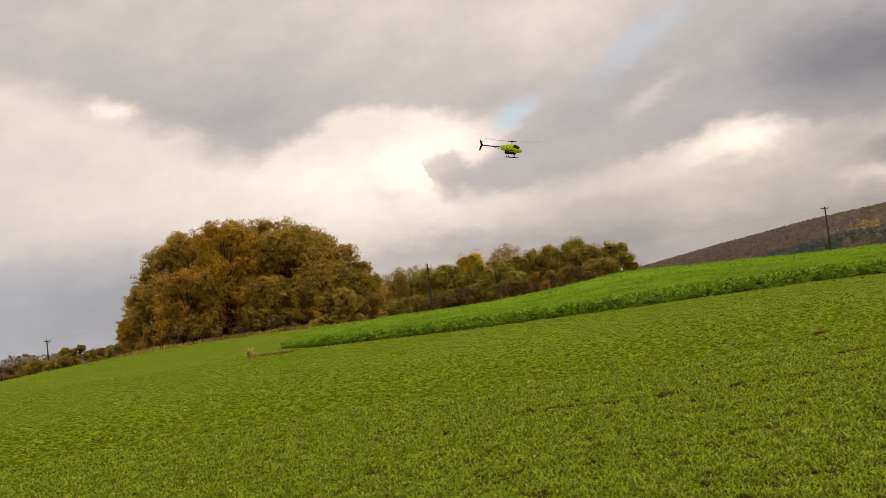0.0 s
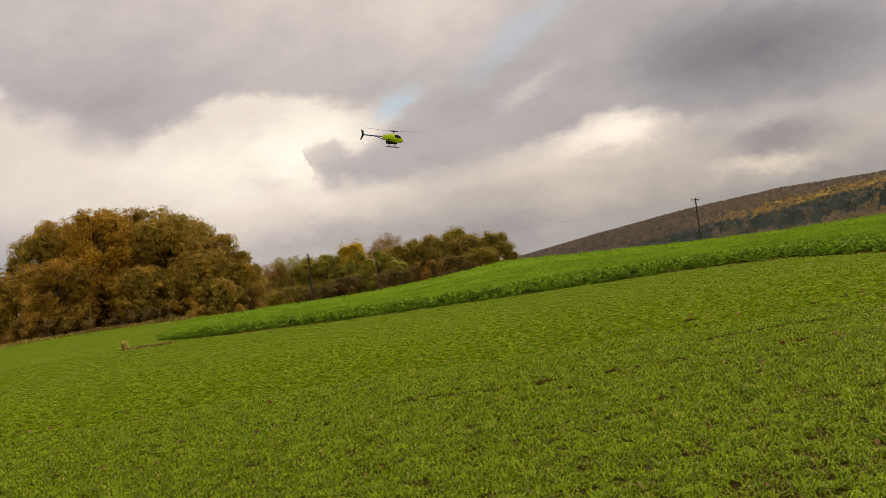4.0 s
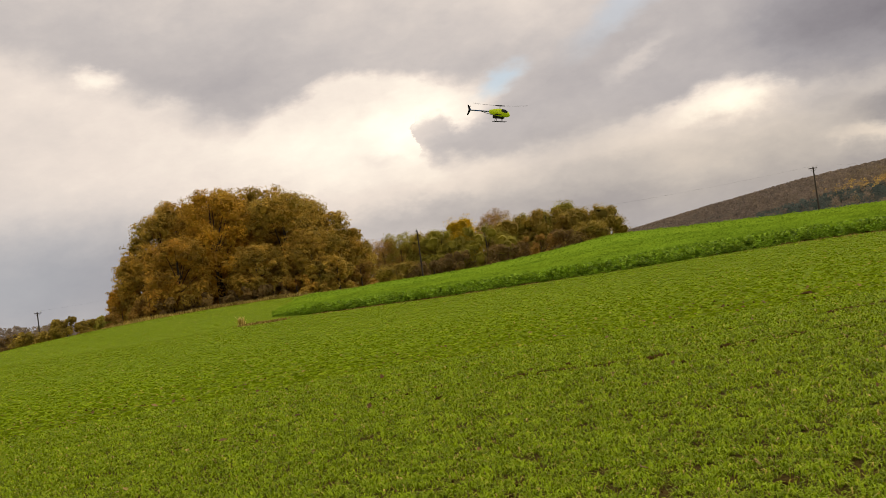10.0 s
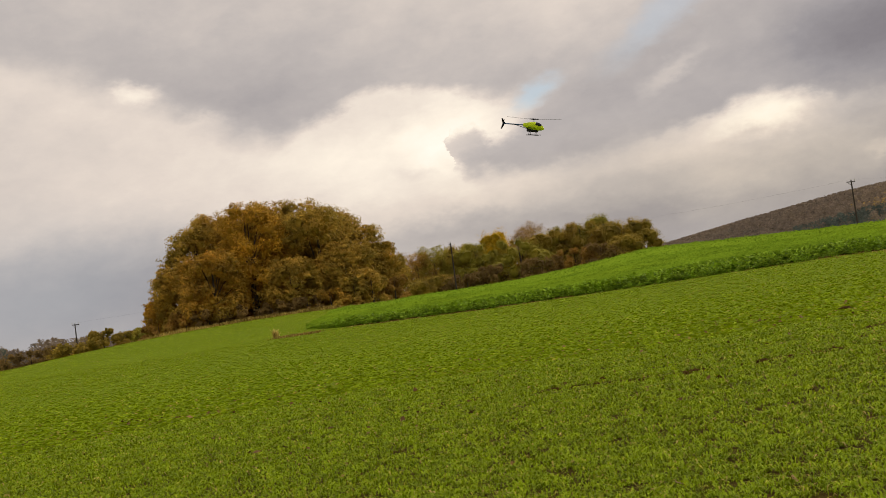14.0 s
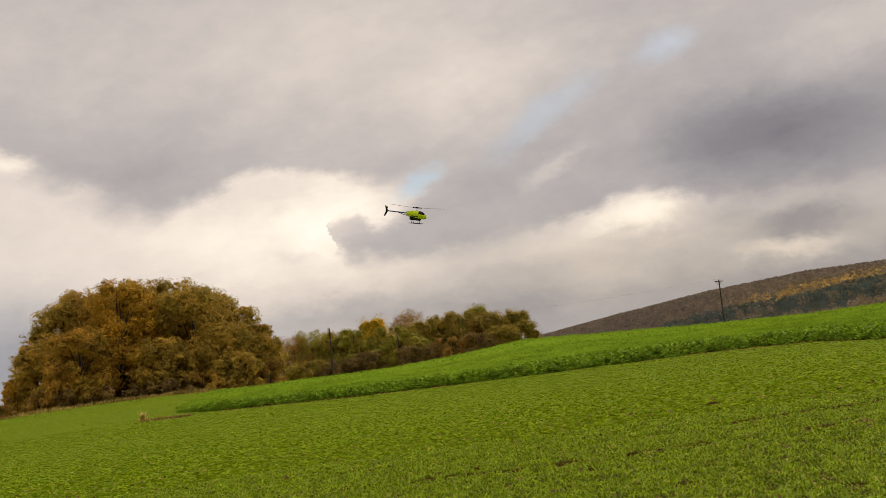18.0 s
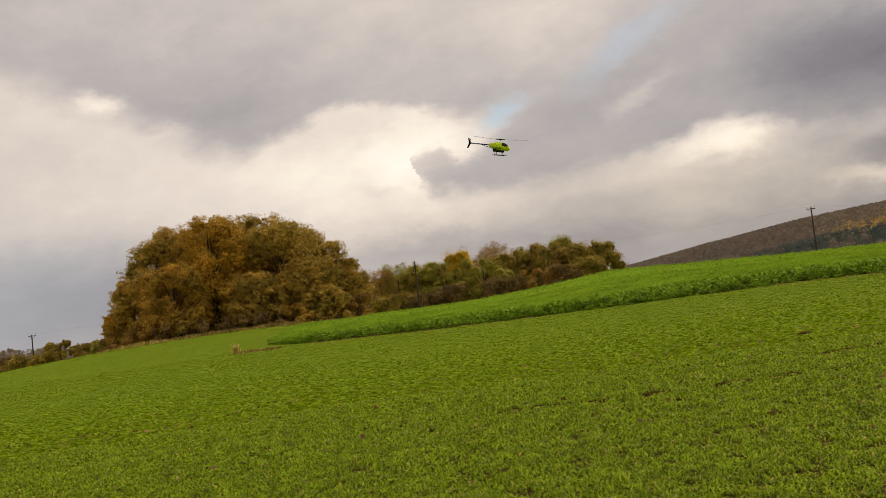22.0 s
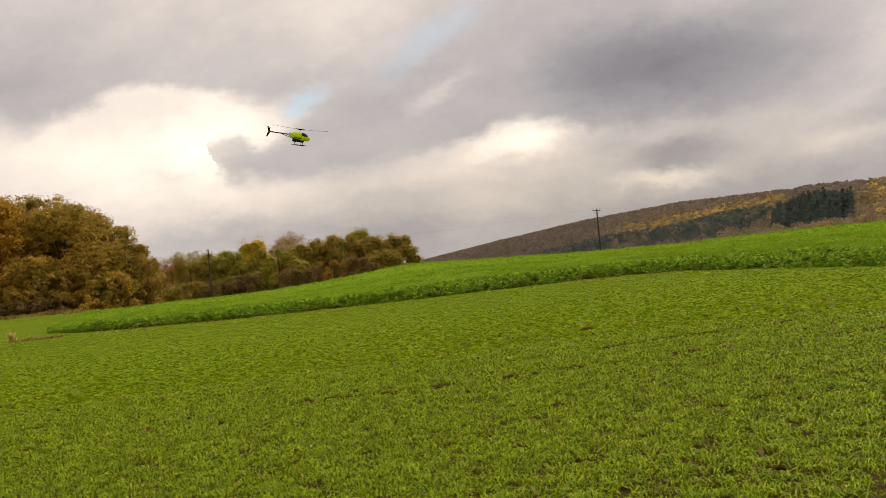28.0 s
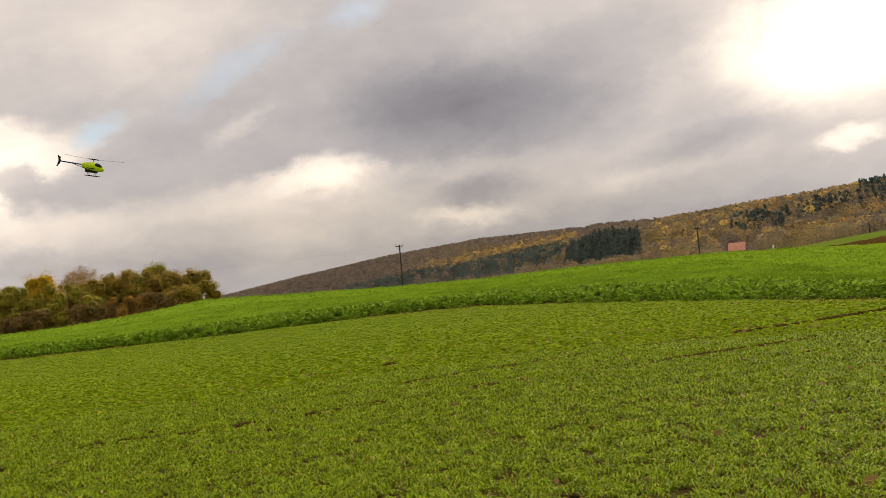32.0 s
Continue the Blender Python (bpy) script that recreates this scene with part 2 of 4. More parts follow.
def field_material():
    """Young cereal seen from above the rows: green with worn and thin patches of brown soil."""
    m, n, bsdf = material("field", 0.95, 0.03)
    where = n.add("ShaderNodeTexCoord").outputs["Object"]
    sepa = n.add("ShaderNodeSeparateXYZ")
    n.put(sepa.inputs[0], where)
    dist = n.vmath("LENGTH", n.vmath("MULTIPLY", where, (1, 1, 0)))
    big = n.noise(where, 0.05, 4.0).outputs["Fac"]
    mid = n.noise(where, 0.6, 4.0, 0.6).outputs["Fac"]
    fine = n.noise(where, 7.0, 3.0, 0.7).outputs["Fac"]
    green = n.ramp(n.span(big, 0.3, 0.7), [(0, (0.158, 0.232, 0.005)), (1, (0.190, 0.262, 0.005))])
    green = n.mix(n.span(fine, 0.35, 0.7), green, (0.112, 0.166, 0.006, 1))
    green = n.mix(n.math("MULTIPLY", n.span(mid, 0.55, 0.75), 0.45), green, (0.190, 0.190, 0.012, 1))
    soil = n.ramp(fine, [(0.3, (0.034, 0.019, 0.005)), (0.7, (0.088, 0.050, 0.014))])
    cover = n.span(dist, 10.0, 24.0, 0.06, 0.92)
    col = n.mix(cover, soil, green)
    # far wood floor, paled with the crowns for a hazy low contrast
    floor = n.ramp(mid, [(0.3, (0.085, 0.068, 0.048)), (0.7, (0.130, 0.100, 0.068))])
    col = n.mix(n.span(dist, 260.0, 330.0), col, floor)
    n.put(bsdf.inputs["Base Color"], col)
    bp = n.add("ShaderNodeBump")
    bp.inputs["Strength"].default_value = 1.0
    bp.inputs["Distance"].default_value = 0.05
    n.put(bp.inputs["Height"], n.noise(where, 9.0, 4.0, 0.7).outputs["Fac"])
    n.put(bsdf.inputs["Normal"], bp.outputs[0])
    return m


FIELD = field_material()
BLADE = leafy("cereal_blade", [(0, (0.196, 0.276, 0.004)), (0.5, (0.230, 0.318, 0.004)), (0.93, (0.272, 0.350, 0.007)), (0.97, (0.36, 0.33, 0.03)), (1, (0.41, 0.28, 0.09))], None, through_light=0.25, vary=0.12, sprig=6.0)
CROP = leafy("crop_leaf", [(0, (0.108, 0.190, 0.012)), (0.5, (0.180, 0.290, 0.014)), (0.85, (0.245, 0.355, 0.024)), (1, (0.300, 0.395, 0.045))], (0.192, 0.308, 0.012), 0.12, vary=0.22, sprig=1.6, rough=0.65, spec=0.08)
CROP_TOP = leafy("crop_top_leaf", [(0, (0.134, 0.220, 0.014)), (0.5, (0.170, 0.268, 0.016)), (1, (0.202, 0.304, 0.022))], (0.192, 0.284, 0.016), 0.10, vary=0.07, sprig=0.4, through_light=0.3, spec=0.0, rough=0.9)
CANOPY = mixed("crop_canopy", [(0.166, 0.258, 0.016), (0.200, 0.296, 0.018), (0.120, 0.196, 0.012)], 0.10, 3.5, 0.95, 0.5, 4.0)
CANOPY.node_tree.nodes["Principled BSDF"].inputs["Specular IOR Level"].default_value = 0.0
OAK = leafy("oak_leaf", [(0, (0.219, 0.134, 0.029)), (0.3, (0.360, 0.217, 0.037)), (0.6, (0.504, 0.299, 0.041)), (0.85, (0.658, 0.364, 0.047)), (1, (0.833, 0.467, 0.058))], (0.366, 0.262, 0.040), 0.16, by_branch=True)
OAK_GOLD = leafy("oak_leaf_gold", [(0, (0.300, 0.171, 0.029)), (0.4, (0.481, 0.273, 0.029)), (0.8, (0.649, 0.378, 0.034)), (1, (0.771, 0.483, 0.058))], (0.410, 0.248, 0.034), 0.18, by_branch=True)
OAK_OLIVE = leafy("oak_leaf_olive", [(0, (0.255, 0.175, 0.035)), (0.4, (0.400, 0.267, 0.045)), (0.75, (0.530, 0.335, 0.050)), (1, (0.680, 0.420, 0.060))], (0.345, 0.258, 0.045), 0.2, by_branch=True)
SHRUB = leafy("shrub_leaf", [(0, (0.200, 0.152, 0.030)), (0.4, (0.310, 0.236, 0.038)), (0.75, (0.410, 0.292, 0.042)), (1, (0.510, 0.350, 0.045))], (0.343, 0.215, 0.037), 0.2, by_branch=True)
WILLOW = leafy("willow_leaf", [(0, (0.225, 0.200, 0.030)), (0.5, (0.340, 0.300, 0.040)), (1, (0.450, 0.372, 0.050))], None, by_branch=True)
RUSSET = leafy("russet_leaf", [(0, (0.217, 0.123, 0.032)), (0.5, (0.351, 0.205, 0.042)), (1, (0.484, 0.284, 0.053))], None, by_branch=True)
FALLEN = leafy("fallen_leaf", [(0, (0.085, 0.045, 0.018)), (0.6, (0.17, 0.095, 0.035)), (0.9, (0.28, 0.17, 0.06)), (1, (0.45, 0.34, 0.08))], None, through_light=0.15, by_branch=True)
# brown undergrowth leaves, darkened to carry the shade under the crowns
THICKET = leafy("shaded_thicket", [(0, (0.155, 0.104, 0.040)), (0.5, (0.235, 0.155, 0.050)), (1, (0.34, 0.215, 0.06))], None, by_branch=True)
YELLOW = leafy("yellow_leaf", [(0, (0.45, 0.31, 0.015)), (0.5, (0.66, 0.43, 0.02)), (1, (0.82, 0.57, 0.04))], None, by_branch=True)
# distance haze is mixed into these crown colours: paled browns, bluish firs
WOODS = leafy("hazed_wood_crown", [(0, (0.082, 0.110, 0.092)), (0.15, (0.112, 0.132, 0.104)), (0.28, (0.190, 0.155, 0.122)), (0.45, (0.262, 0.205, 0.140)), (0.56, (0.282, 0.222, 0.104)),
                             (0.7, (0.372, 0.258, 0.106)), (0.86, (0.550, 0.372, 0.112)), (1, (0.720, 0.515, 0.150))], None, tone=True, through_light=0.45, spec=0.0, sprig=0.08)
STRAW = leafy("dry_stalk", [(0, (0.52, 0.39, 0.09)), (0.5, (0.68, 0.53, 0.14)), (1, (0.80, 0.66, 0.22))], None, through_light=0.5)
STRAW_BROWN = leafy("dry_grass_brown", [(0, (0.22, 0.15, 0.035)), (0.5, (0.36, 0.26, 0.06)), (1, (0.52, 0.40, 0.11))], None, through_light=0.4)
BARK = mixed("bark", [(0.045, 0.034, 0.024), (0.075, 0.058, 0.042), (0.028, 0.022, 0.016)], 1.2, 14, 0.95, 0.6)
POLE = mixed("weathered_pole", [(0.050, 0.040, 0.032), (0.080, 0.066, 0.054), (0.030, 0.024, 0.020)], 0.8, 20, 0.9, 0.4)
STEEL = mixed("dull_steel", [(0.20, 0.20, 0.21), (0.28, 0.28, 0.29), (0.14, 0.13, 0.13)], 3, 30, 0.5, 0.1)
PORCELAIN = mixed("porcelain", [(0.55, 0.53, 0.48), (0.62, 0.60, 0.55), (0.40, 0.36, 0.30)], 8, 40, 0.25, 0.05)
TILE_ROOF = mixed("clay_roof", [(0.471, 0.224, 0.137), (0.552, 0.280, 0.179), (0.380, 0.179, 0.116)], 0.5, 4, 0.85, 0.3)
RENDER_WALL = mixed("house_render", [(0.55, 0.50, 0.43), (0.62, 0.57, 0.50), (0.45, 0.40, 0.34)], 0.4, 5, 0.9, 0.2)
GLASS = mixed("window_glass", [(0.03, 0.035, 0.04), (0.045, 0.05, 0.055), (0.02, 0.02, 0.025)], 0.6, 3, 0.08, 0.0)
WHITE = mixed("white_paint", [(0.75, 0.74, 0.72), (0.80, 0.79, 0.77), (0.62, 0.60, 0.57)], 1.5, 12, 0.5, 0.05)
PLOUGH = mixed("ploughed_soil", [(0.070, 0.041, 0.010), (0.100, 0.060, 0.017), (0.040, 0.024, 0.007)], 0.3, 2.5, 0.95, 0.8)
PLOUGH.node_tree.nodes["Principled BSDF"].inputs["Specular IOR Level"].default_value = 0.0


# ---- geometry helpers ----
def polar(a, r):
    return r * math.sin(radians(a)), r * math.cos(radians(a))


def mesh_from(name, verts, faces, mat, tone=None):
    """A mesh of equal-sided faces from arrays, quickly."""
    verts, faces = np.asarray(verts, np.float32), np.asarray(faces, np.int32)
    me = bpy.data.meshes.new(name)
    me.vertices.add(len(verts))
    me.vertices.foreach_set("co", verts.ravel())
    me.loops.add(faces.size)
    me.loops.foreach_set("vertex_index", faces.ravel())
    me.polygons.add(len(faces))
    k = faces.shape[1]
    me.polygons.foreach_set("loop_start", np.arange(0, faces.size, k, dtype=np.int32))
    me.update(calc_edges=True)
    if tone is not None:
        at = me.attributes.new("tone", "FLOAT", "POINT")
        at.data.foreach_set("value", np.asarray(tone, np.float32))
    me.materials.append(mat)
    return me


def part(name, data, parent=None, label="", mat=None):
    """Links a mesh (or a bmesh) as one object under its thing."""
    if isinstance(data, bmesh.types.BMesh):
        me = bpy.data.meshes.new(name)
        data.to_mesh(me)
        data.free()
        me.materials.append(mat)
        data = me
    ob = new(name, data)
    if parent:
        ob.parent = parent
    if label:
        ob["label"] = label
    return ob


RNG = np.random.default_rng(7)


def leaves(centres, normals, size, aspect=0.75, jitter=0.8, rng=RNG):
    """Quads for leaves or leaf sprays, turned roughly along the given normals, each bent a little."""
    n = len(centres)
    nor = normals + rng.normal(0, jitter, (n, 3))
    nor /= np.linalg.norm(nor, axis=1)[:, None] + 1e-9
    t = np.cross(nor, rng.normal(0, 1, (n, 3)))
    t /= np.linalg.norm(t, axis=1)[:, None] + 1e-9
    b = np.cross(nor, t)
    s = (size * rng.uniform(0.6, 1.35, n))[:, None]
    w = s * aspect
    bend = nor * s * rng.uniform(-0.3, 0.3, n)[:, None]
    v = np.stack([centres - t * s * 0.5, centres + b * w * 0.5 + bend, centres + t * s * 0.5 + 0.3 * bend, centres - b * w * 0.5], 1)
    return v.reshape(-1, 3), np.arange(4 * n).reshape(-1, 4)


def sprays(centres, normals, size, jitter=0.35, rng=RNG):
    """Single triangles for the leaf sprays of crowns that stay far off."""
    n = len(centres)
    nor = normals + rng.normal(0, jitter, (n, 3))
    nor /= np.linalg.norm(nor, axis=1)[:, None] + 1e-9
    t = np.cross(nor, rng.normal(0, 1, (n, 3)))
    t /= np.linalg.norm(t, axis=1)[:, None] + 1e-9
    b = np.cross(nor, t)
    s = (size * rng.uniform(0.6, 1.35, n))[:, None]
    v = np.stack([centres - t * s * 0.55, centres + b * s * 0.55, centres + t * s * 0.5 - b * s * 0.35], 1)
    return v.reshape(-1, 3), np.arange(3 * n).reshape(-1, 3)


def tube(points, radii, sides=7):
    """Vertices and quads of a tapered tube."""
    pts = [Vector(p) for p in points]
    v, f = [], []
    for i, p in enumerate(pts):
        d = (pts[min(i + 1, len(pts) - 1)] - pts[max(i - 1, 0)]).normalized()
        u = d.orthogonal().normalized()
        w = d.cross(u)
        for k in range(sides):
            a = 2 * math.pi * k / sides
            v.append(p + (u * math.cos(a) + w * math.sin(a)) * radii[i])
    for i in range(len(pts) - 1):
        for k in range(sides):
            f.append((i * sides + k, i * sides + (k + 1) % sides, (i + 1) * sides + (k + 1) % sides, (i + 1) * sides + k))
    return [tuple(p) for p in v], f


def box_bm(sx, sy, sz, at=(0, 0, 0), bevel=0.0, turn=None):
    bm = bmesh.new()
    bmesh.ops.create_cube(bm, size=1, matrix=Matrix.Translation(at) @ (turn or Matrix()) @ Matrix.Diagonal((sx, sy, sz, 1)))
    if bevel:
        bmesh.ops.bevel(bm, geom=bm.edges[:], offset=bevel, segments=2, affect="EDGES")
    return bm


# ---- the ground: one sheet, its heights by azimuth and distance ----
AZ = np.array([-60, -36, -24, -21, -18, -15, -12, -9, -6, -3, 0, 3, 6, 10, 15, 20, 25, 30, 35, 40, 46, 55, 70.0])
# near line (where the tall crop begins): distance and elevation seen from the eye
R1 = np.array([50, 52, 54, 54, 54, 54, 53, 52, 50.5, 49, 47.5, 46, 45, 43.5, 41.5, 39.5, 37, 31.5, 28.5, 26.5, 24.5, 22, 20.0])
E1 = np.array([-2.2, -1.6, -1.15, -1.0, -.90, -.82, -.76, -.70, -.60, -.58, -.60, -.58, -.56, -.52, -.38, -.24, -.22, -.66, -1.05, -1.42, -1.84, -2.4, -3.2])
# the crest
R2 = np.array([90, 92, 95, 98, 104, 112, 118, 120, 118, 116, 115, 115, 115, 112, 110, 108, 105, 103, 103, 112, 130, 150, 160.0])
E2 = np.array([-1.6, -1.0, -.47, -.16, .10, .28, .40, .47, .44, .62, .66, .76, 1.00, 1.44, 1.32, 1.18, 1.14, 1.26, 1.24, 1.24, 1.56, 1.8, 1.9])
# the ridge of the far hills, without their trees
R3 = np.array([1500, 1500, 1500, 1500, 1500, 1500, 1600, 1700, 1800, 1900, 2000, 2000, 2000, 1950, 1850, 1750, 1600, 1350, 1050, 960, 900, 850, 800.0])
E3 = np.array([.2, .25, .35, .3, .2, .1, 0, 0, 0, 0, 0, .27, .74, 1.29, 2.06, 2.72, 3.12, 3.12, 2.90, 3.16, 3.50, 3.75, 3.85])
# behind the camera the two ends run into one another
AZ = np.concatenate([[-180.0], AZ, [180.0]])
R1, E1, R2, E2, R3, E3 = (np.concatenate([[(q[0] + q[-1]) / 2], q, [(q[0] + q[-1]) / 2]]) for q in (R1, E1, R2, E2, R3, E3))
EYE_Z = 1.7


def smooth(a, b, x):
    t = np.clip((x - a) / (b - a), 0, 1)
    return t * t * (3 - 2 * t)


def ground(a, r):
    """Height of the ground at azimuth a (degrees) and distance r; arrays too."""
    a, r = np.asarray(a, float), np.asarray(r, float)
    a = (a + 180) % 360 - 180 + 360 * (a == 180)
    r1, r2, r3 = (np.interp(a, AZ, k) for k in (R1, R2, R3))
    z1 = EYE_Z + r1 * np.tan(np.radians(np.interp(a, AZ, E1)))
    z2 = EYE_Z + r2 * np.tan(np.radians(np.interp(a, AZ, E2))) - 0.36 * smooth(-8, -4, a) * smooth(46, 41, a)
    z3 = EYE_Z + r3 * np.tan(np.radians(np.interp(a, AZ, E3)))
    near = z1 * np.clip(r / r1, 0, 1) ** 1.15
    part_up = np.clip((r - r1) / (r2 - r1), 0, 1)
    even = smooth(37, 45, a)
    up = z1 + (z2 - z1) * ((1 - even) * np.sin(part_up * math.pi / 2) + even * part_up ** 1.35)
    z = np.where(r < r1, near, up)
    valley = z2 - 0.0009 * (r - r2) ** 2
    floor = np.minimum(z2 - 1, -9.0 + 12.0 * smooth(14, 32, a))
    valley = np.maximum(valley, floor)
    z = np.where(r > r2, valley, z)
    foot = r3 * 0.30
    rise = smooth(foot, r3, r)
    rise = 0.65 * rise + 0.35 * np.clip((r - foot) / (r3 - foot), 0, 1)
    z = np.where(r > foot, valley + (z3 - valley) * rise, z)
    return np.where(r > r3, z3 - (r - r3) * 0.012, z)


def ground_xy(x, y):
    return ground(np.degrees(np.arctan2(x, y)), np.hypot(x, y))


def uneven(x, y):
    """Low swells of the field."""
    r = np.hypot(x, y)
    return np.array([noise.noise((p * 0.09, q * 0.09, 0)) for p, q in zip(x, y)]) * 0.05 * smooth(3, 8, r) * smooth(130, 110, r)


def make_ground():
    az = np.concatenate([np.linspace(-180, -60, 30)[:-1], np.arange(-60, 70, 0.8), np.linspace(70, 180, 28)])
    rr = np.concatenate([[0.002], np.geomspace(1.5, 130, 90), np.geomspace(136, 4800, 70)])
    a, r = np.meshgrid(az, rr, indexing="ij")
    fade = np.where(np.abs(a) > 75, np.clip(1 - (np.abs(a) - 75) / 60, 0, 1), 1)
    z = ground(a, r)
    z = np.where(r < 140, z, z * fade + (1 - fade) * np.minimum(z, 8))
    x, y = r * np.sin(np.radians(a)), r * np.cos(np.radians(a))
    z = z + uneven(x.ravel(), y.ravel()).reshape(x.shape)
    n, k = a.shape
    i = np.arange(n * k).reshape(n, k)
    f = np.stack([i[:-1, :-1], i[:-1, 1:], i[1:, 1:], i[1:, :-1]], -1).reshape(-1, 4)
    me = mesh_from("ground", np.stack([x, y, z], -1).reshape(-1, 3), f, FIELD)
    me.polygons.foreach_set("use_smooth", np.ones(len(f), bool))
    ob = new("ground", me)
    return tagged(ob, "gently rolling field of young green cereal with bare soil patches", "field", kind="structure")


make_ground()

# ---- young cereal ----
def crop_depth(a):
    """The block narrows to a corner at its left end and stops short of the ploughed strip at its right."""
    return np.interp(a, [-9.0, -8.0, -6.0, -4.5, 38, 40, 41, 42.5, 46, 60], [0.03, 0.16, 0.60, 1.0, 1.0, 0.88, 0.78, 0.68, 0.58, 0.58])


def crop_near(a):
    """Distance of the crop's near edge, which draws back at its left corner."""
    return np.interp(a, AZ, R1) + np.interp(a, [-9.0, -7.5, -6.0, -4.5], [5.5, 2.4, 0.8, 0.0])


def crop_start(a):
    """How far in the closed canopy begins: the rough edge is deeper towards its right end."""
    return np.interp(a, [5, 12, 22, 32, 46], [0.0, 0.4, 1.8, 3.6, 4.6])


TRACKS = [  # worn wheel tracks across the field, and how wide
    ([(-24, 33), (-14.5, 23.5), (-7, 18), (-1.6, 14.7), (5, 13.1), (8, 12.6), (13, 12.9), (20, 13.8)], 0.13),
    ([(-22, 34.8), (-8, 20.2), (-1.2, 16.5), (5.5, 14.9), (8.4, 14.8), (13, 15.1), (20, 15.8)], 0.13),
    ([(-34, 72), (-22.3, 61.1), (-12.5, 50.9), (-9, 48.3), (2, 43)], 0.28)]


def track_gap(x, y):
    """1 on a wheel track, falling to 0 beside it."""
    out = np.zeros(len(x))
    for line, wide in TRACKS:
        for (ax, ay), (bx, by) in zip(line, line[1:]):
            dx, dy = bx - ax, by - ay
            t = np.clip(((x - ax) * dx + (y - ay) * dy) / (dx * dx + dy * dy), 0, 1)
            d = np.hypot(x - ax - t * dx, y - ay - t * dy)
            out = np.maximum(out, np.exp(-(d / wide) ** 2))
    for i in np.nonzero(out > 0.05)[0]:
        out[i] *= np.clip(0.82 + 1.5 * noise.noise((x[i] * 0.9, y[i] * 0.9, 2.0)), 0, 1)
    return out * np.interp(x, [-8, 2, 7], [0.55, 0.85, 1.15])


def soil_gap(x, y):
    """How bare the soil is: worn strips along the drill rows and loose patches, 0 to 1."""
    out = np.zeros(len(x))
    for i, (px, py) in enumerate(zip(x, y)):
        along, across = px * 0.96 - py * 0.28, px * 0.28 + py * 0.96
        a = noise.noise((along * 0.45, across * 1.5, 3.0)) * 0.13 + noise.noise((px * 2.3, py * 2.3, 8.0)) * 0.14 + noise.noise((along * 5.5, across * 4.2, 5.0)) * 0.58
        out[i] = a
    return out + 0.52 * track_gap(x, y)


def make_cereal():
    rng = np.random.default_rng(11)
    vs, fs, off = [], [], 0
    # azimuths, distances, tufts, blades a tuft, triangles a blade; the stand thins evenly with distance
    zones = ((-31, 52, 5.5, 18, 92000, 4, 2), (-31, 52, 16, 54, 140000, 3, 1), (-31, -4.5, 54, 113, 44000, 2, 1),
             (-31, 52, 0.25, 5.5, 10000, 4, 2), (52, 329, 0.25, 26, 44000, 3, 1))
    for a0, a1, r0, r1, count, blades, tris in zones:
        a = rng.uniform(a0, a1, count)
        r = rng.uniform(r0, r1, count)
        x, y = r * np.sin(np.radians(a)), r * np.cos(np.radians(a))
        # drill rows 13 cm apart
        across = x * 0.28 + y * 0.96
        push = np.round(across / 0.13) * 0.13 - across + rng.normal(0, 0.03, count)
        x, y = x + 0.28 * push, y + 0.96 * push
        a, r = np.degrees(np.arctan2(x, y)), np.hypot(x, y)
        limit = np.where((a < -9.1) | (a > 70), 112.0, crop_near(a) - 0.45)
        beyond = (a < -4.5) & (r > crop_near(a) + 96 * crop_depth(a)) & (r < 112)
        keep = (soil_gap(x, y) < rng.normal(0, 0.08, count) + np.interp(r, [6, 9, 14, 25], [0.145, 0.185, 0.26, 0.38]) + np.interp(a, [0, 25], [0.0, -0.02])) & ((r < limit) | beyond)
        x, y, r = x[keep], y[keep], r[keep]
        n = len(x)
        z = ground_xy(x, y) + uneven(x, y)
        wide = 0.0052 * (np.maximum(r, 6) / 6) ** 0.74
        if a0 == 52:                                                      # fewer and broader behind the camera
            wide = wide * 2.4
        high = 0.050 + 0.0003 * r
        for b in range(blades):
            head = rng.uniform(0, 2 * math.pi, n)
            lean = rng.uniform(0.35, 1.7, n) + (0.9 if tris == 1 else 0.0)
            h = high * rng.uniform(0.5, 1.4, n) * (np.interp(r, [15, 32], [0.7, 0.4]) if tris == 1 else 1.0)
            d = np.stack([np.cos(head), np.sin(head), np.zeros(n)], 1)
            side = np.stack([-np.sin(head), np.cos(head), np.zeros(n)], 1) * (wide * rng.uniform(0.7, 1.3, n))[:, None]
            spread = 0.012 + 0.0014 * r
            base = np.stack([x + rng.normal(0, 1, n) * spread, y + rng.normal(0, 1, n) * spread, z - 0.005], 1)
            up = np.array([0, 0, 1.0])
            mid = base + d * (h * lean * 0.5)[:, None] + up * (h * 0.75)[:, None]
            tip = base + d * (h * lean * 1.25)[:, None] + up * (h * np.maximum(1.1 - 0.45 * lean, 0.25))[:, None]
            if tris == 1:
                v, m, q = [base - side * 0.5, mid + side * 1.5, tip], 3, [[0, 1, 2]]
            elif tris == 2:
                v, m, q = [base, mid + side, mid - side, tip], 4, [[0, 1, 2], [2, 1, 3]]
            else:
                v, m, q = [base - side * 0.6, base + side * 0.6, mid + side, mid - side, tip], 5, [[0, 1, 2], [0, 2, 3], [3, 2, 4]]
            i = np.arange(n)[:, None] * m + off
            vs.append(np.stack(v, 1).reshape(-1, 3))
            fs.extend(i + k for k in q)
            off += m * n
    me = mesh_from("cereal_seedlings", np.concatenate(vs), np.concatenate(fs), BLADE)
    tagged(new("cereal_seedlings", me), "short green cereal seedlings in drilled rows on brown soil", "crop", kind="stuff")


make_cereal()


